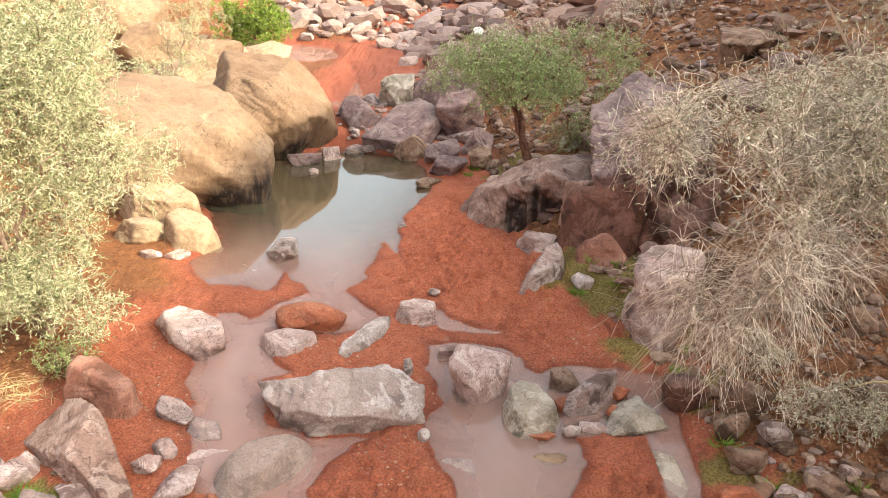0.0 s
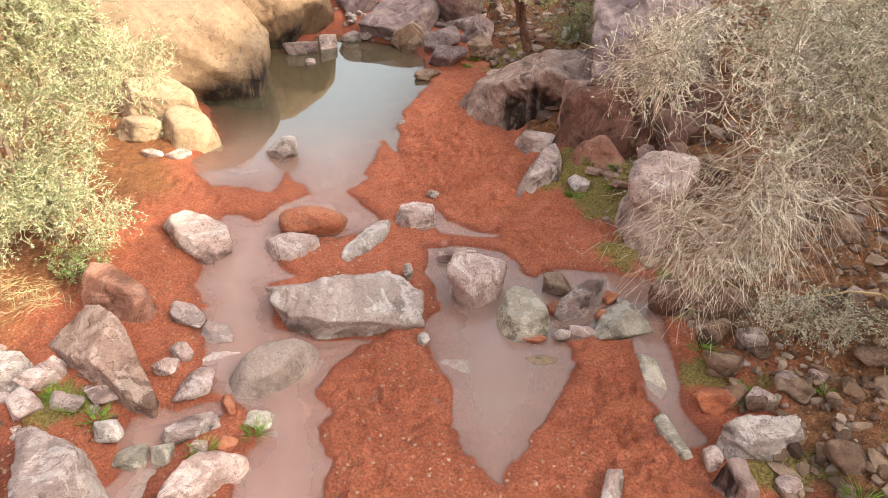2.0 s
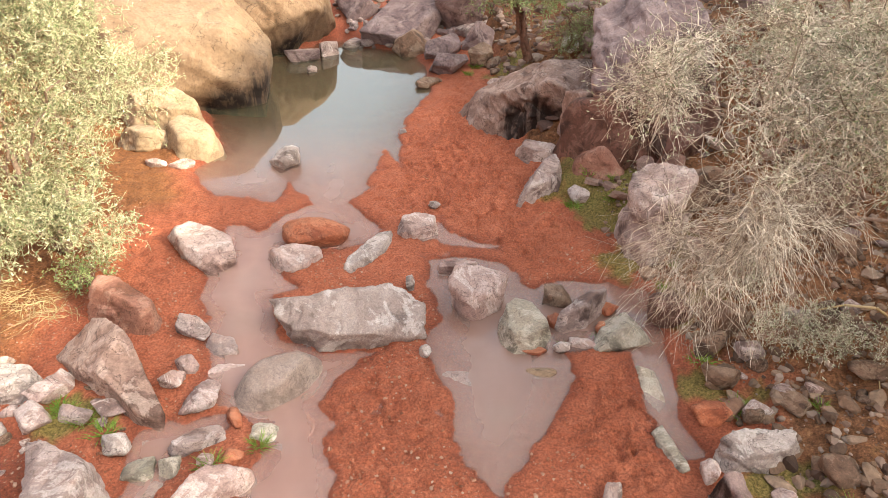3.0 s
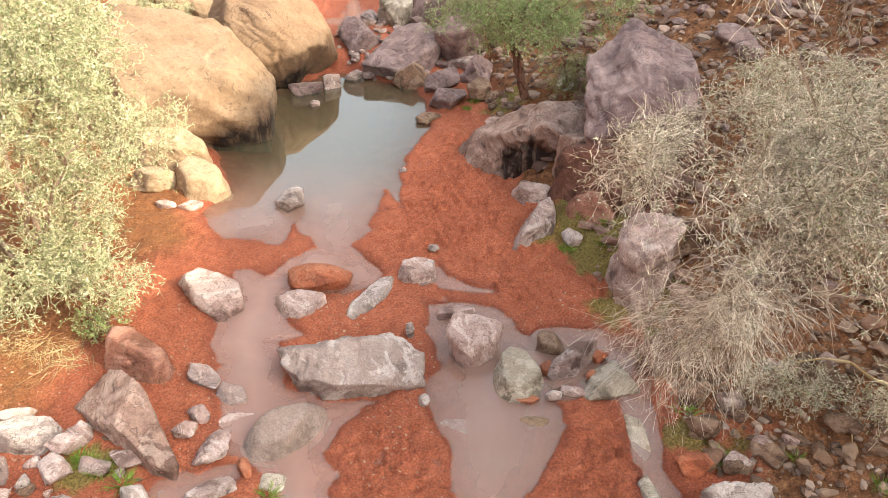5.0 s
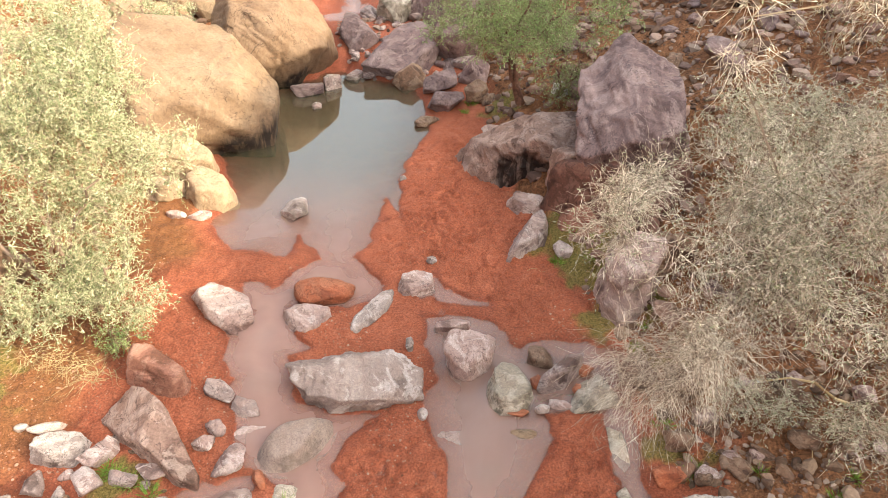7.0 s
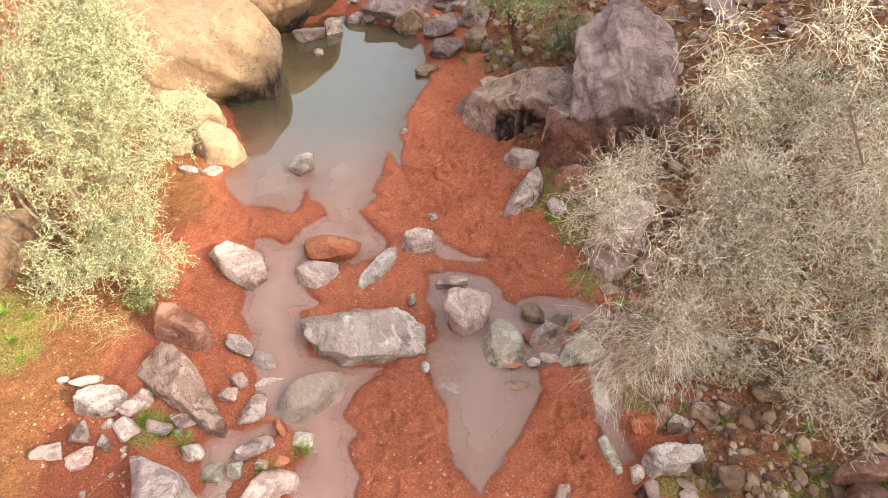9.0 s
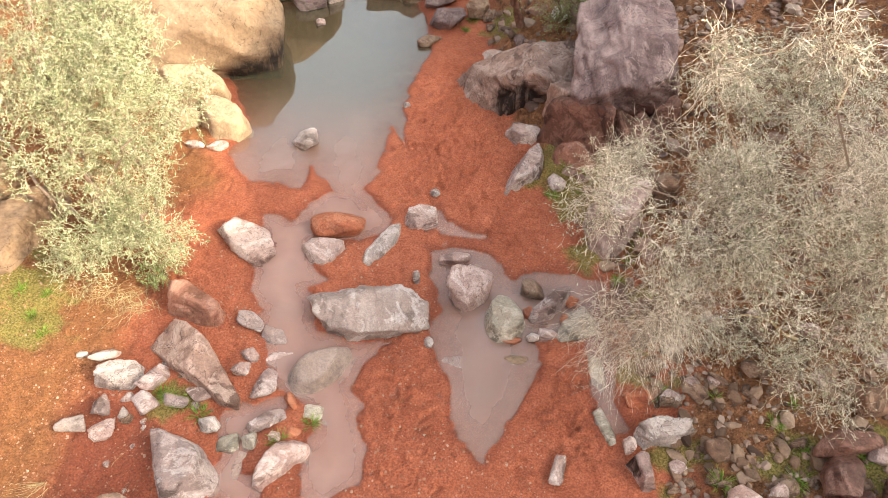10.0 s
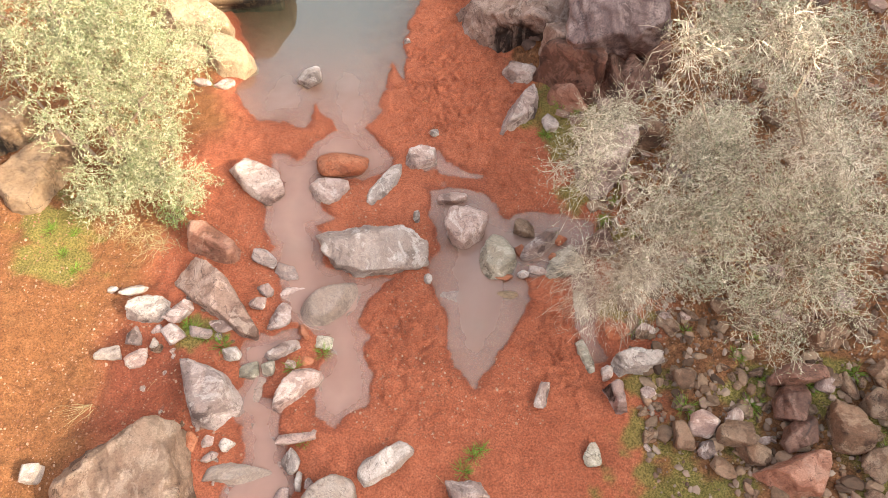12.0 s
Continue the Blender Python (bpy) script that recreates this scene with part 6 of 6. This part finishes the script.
# ---- litter and dry scraps ----
def lathe(profile, sides=24):
    """A body turned about its own length (x)."""
    v, f, n = [], [], len(profile)
    for x, r in profile:
        for k in range(sides):
            t = 2 * math.pi * k / sides
            v.append((x, r * math.cos(t), r * math.sin(t)))
    for i in range(n - 1):
        for k in range(sides):
            a, b = i * sides + k, i * sides + (k + 1) % sides
            f.append((a, b, b + sides, a + sides))
    return v, f


PLASTIC, pn, pl, pb = material("clear_plastic")
pb.inputs["Base Color"].default_value = (0.86, 0.92, 0.93, 1)
pb.inputs["Roughness"].default_value, pb.inputs["Transmission Weight"].default_value, pb.inputs["IOR"].default_value = 0.12, 0.8, 1.25
CAP, cn, cl, cb = material("pale_blue_plastic")
cb.inputs["Base Color"].default_value, cb.inputs["Roughness"].default_value = (0.55, 0.66, 0.74, 1), 0.4
FILM, fn, fl, fb = material("white_film")
fb.inputs["Base Color"].default_value, fb.inputs["Roughness"].default_value = (0.74, 0.75, 0.76, 1), 0.45
TEAL, tn, tl, tb = material("teal_film")
tb.inputs["Base Color"].default_value, tb.inputs["Roughness"].default_value = (0.03, 0.30, 0.20, 1), 0.5

bottle = tagged(new("plastic_bottle"), "clear empty plastic bottle lying on the stony bank", "bottle")
bottle.matrix_world = pose(3.75, 5.85, height(3.75, 5.85) + 0.09, 4, -6, 8)
ribs = [(-0.150, 0.0), (-0.150, 0.036), (-0.142, 0.043)] + [(-0.135 + 0.016 * k, 0.044 if k % 2 else 0.041) for k in range(12)] + [(0.07, 0.040), (0.10, 0.028), (0.118, 0.014), (0.135, 0.014)]
v, f = lathe(ribs)
part("bottle_body", mesh_from("bottle_body", v, f, PLASTIC, True), bottle)
v, f = lathe([(0.128, 0.0), (0.128, 0.017), (0.148, 0.017), (0.150, 0.0)], 18)
part("cap", mesh_from("cap", v, f, CAP, False), bottle, "pale screw cap")


def crumpled(name, x, y, z, size, mat, label, seed):
    sv, sf = SPHERES[4]
    k = 0.75 + 0.5 * np.abs(fbm(sv[:, 0] * 2.3 + seed, sv[:, 1] * 2.3, sv[:, 2] * 2.3, 4, seed))
    ob = new(name, mesh_from(name, sv * k[:, None] * np.array(size), sf, mat, False))
    ob.location = (x, y, z)
    return tagged(ob, label, "litter")


crumpled("plastic_bag", 2.33, 12.95, height(2.33, 12.95) + 0.18, (0.17, 0.13, 0.15), FILM, "crumpled white plastic bag under the low shrub", 5)
crumpled("plastic_scrap", 1.95, 12.35, height(1.95, 12.35) + 0.10, (0.10, 0.05, 0.08), TEAL, "small teal scrap of plastic film", 6)
crumpled("plastic_scrap", 1.1, 24.0, height(1.1, 24.0) + 0.6, (0.16, 0.12, 0.14), FILM, "white scrap of plastic among far rocks", 7)


def straws(name, x, y, count, length, yaw, label, seed, mat=STRAW, radius=0.004):
    r = np.random.default_rng(seed)
    segs = []
    for _ in range(count):
        a = radians(yaw) + r.normal() * (0.35 if count < 30 else 1.2)
        q = np.array((x + r.normal() * (0.04 if count < 30 else 0.14), y + r.normal() * (0.03 if count < 30 else 0.10), 0.0))
        step = length * r.uniform(0.5, 1.0) / 4
        for k in range(4):
            a += r.normal() * 0.2
            e = q + np.array((math.cos(a), math.sin(a), 0)) * step
            z0, z1 = height(q[0], q[1]) + 0.012, height(e[0], e[1]) + 0.012 + 0.01 * r.random()
            segs.append((q[0], q[1], z0, e[0], e[1], z1, radius * (1 - k * 0.2), radius * (0.8 - k * 0.2)))
            q = e
    v, f = prisms(segs, 4)
    return tagged(new(name, mesh_from(name, v, f, mat, False)), label, "dry stalks")


straws("dry_stalks", -4.95, 3.65, 16, 0.55, 212, "small bundle of dry straw lying on sand", 1)
straws("dry_stalk", -0.35, 9.65, 1, 0.28, -50, "thin pale dry stalk on red sand", 2)
straws("dry_stalk", 1.45, 8.55, 1, 0.4, -20, "thin pale dry stalk on red sand", 3)
straws("dry_stalk", -4.2, 3.85, 1, 0.4, 100, "thin pale dry stalk on damp sand", 4)
straws("dry_stalk", 0.0, 2.7, 1, 0.4, -40, "thin pale dry stalk on red sand", 5)
straws("dry_stick", 4.1, 4.9, 1, 0.7, 70, "pale dry stick on the stony bank", 6, STRAW, 0.008)
straws("dry_stick", 4.6, 6.2, 1, 0.6, 60, "pale dry stick on the stony bank", 7, STRAW, 0.008)
straws("dry_grass", -5.0, 6.65, 60, 0.5, 250, "matted dry yellow grass under the shrub", 8, STRAW, 0.004)
straws("dry_grass", -4.6, 6.45, 60, 0.45, 230, "matted dry yellow grass under the shrub", 9, STRAW, 0.004)
straws("dry_grass", -5.5, 6.7, 50, 0.45, 280, "matted dry yellow grass under the shrub", 10, STRAW, 0.004)

# a bent dead branch that lies on the bank by the bottle
bend = [(3.95, 5.82, 0.10), (4.2, 5.80, 0.16), (4.42, 5.66, 0.17), (4.6, 5.48, 0.12), (4.78, 5.42, 0.04)]
rows = []
for k in range(len(bend) - 1):
    (ax, ay, az), (bx, by, bz) = bend[k], bend[k + 1]
    rows.append((ax, ay, height(ax, ay) + az, bx, by, height(bx, by) + bz, 0.009 + 0.003 * k, 0.012 + 0.003 * k))
v, f = prisms(rows, 8)
tagged(new("dead_branch", mesh_from("dead_branch", v, f, STRAW, True)), "pale bent dead branch on the stony bank", "branch")
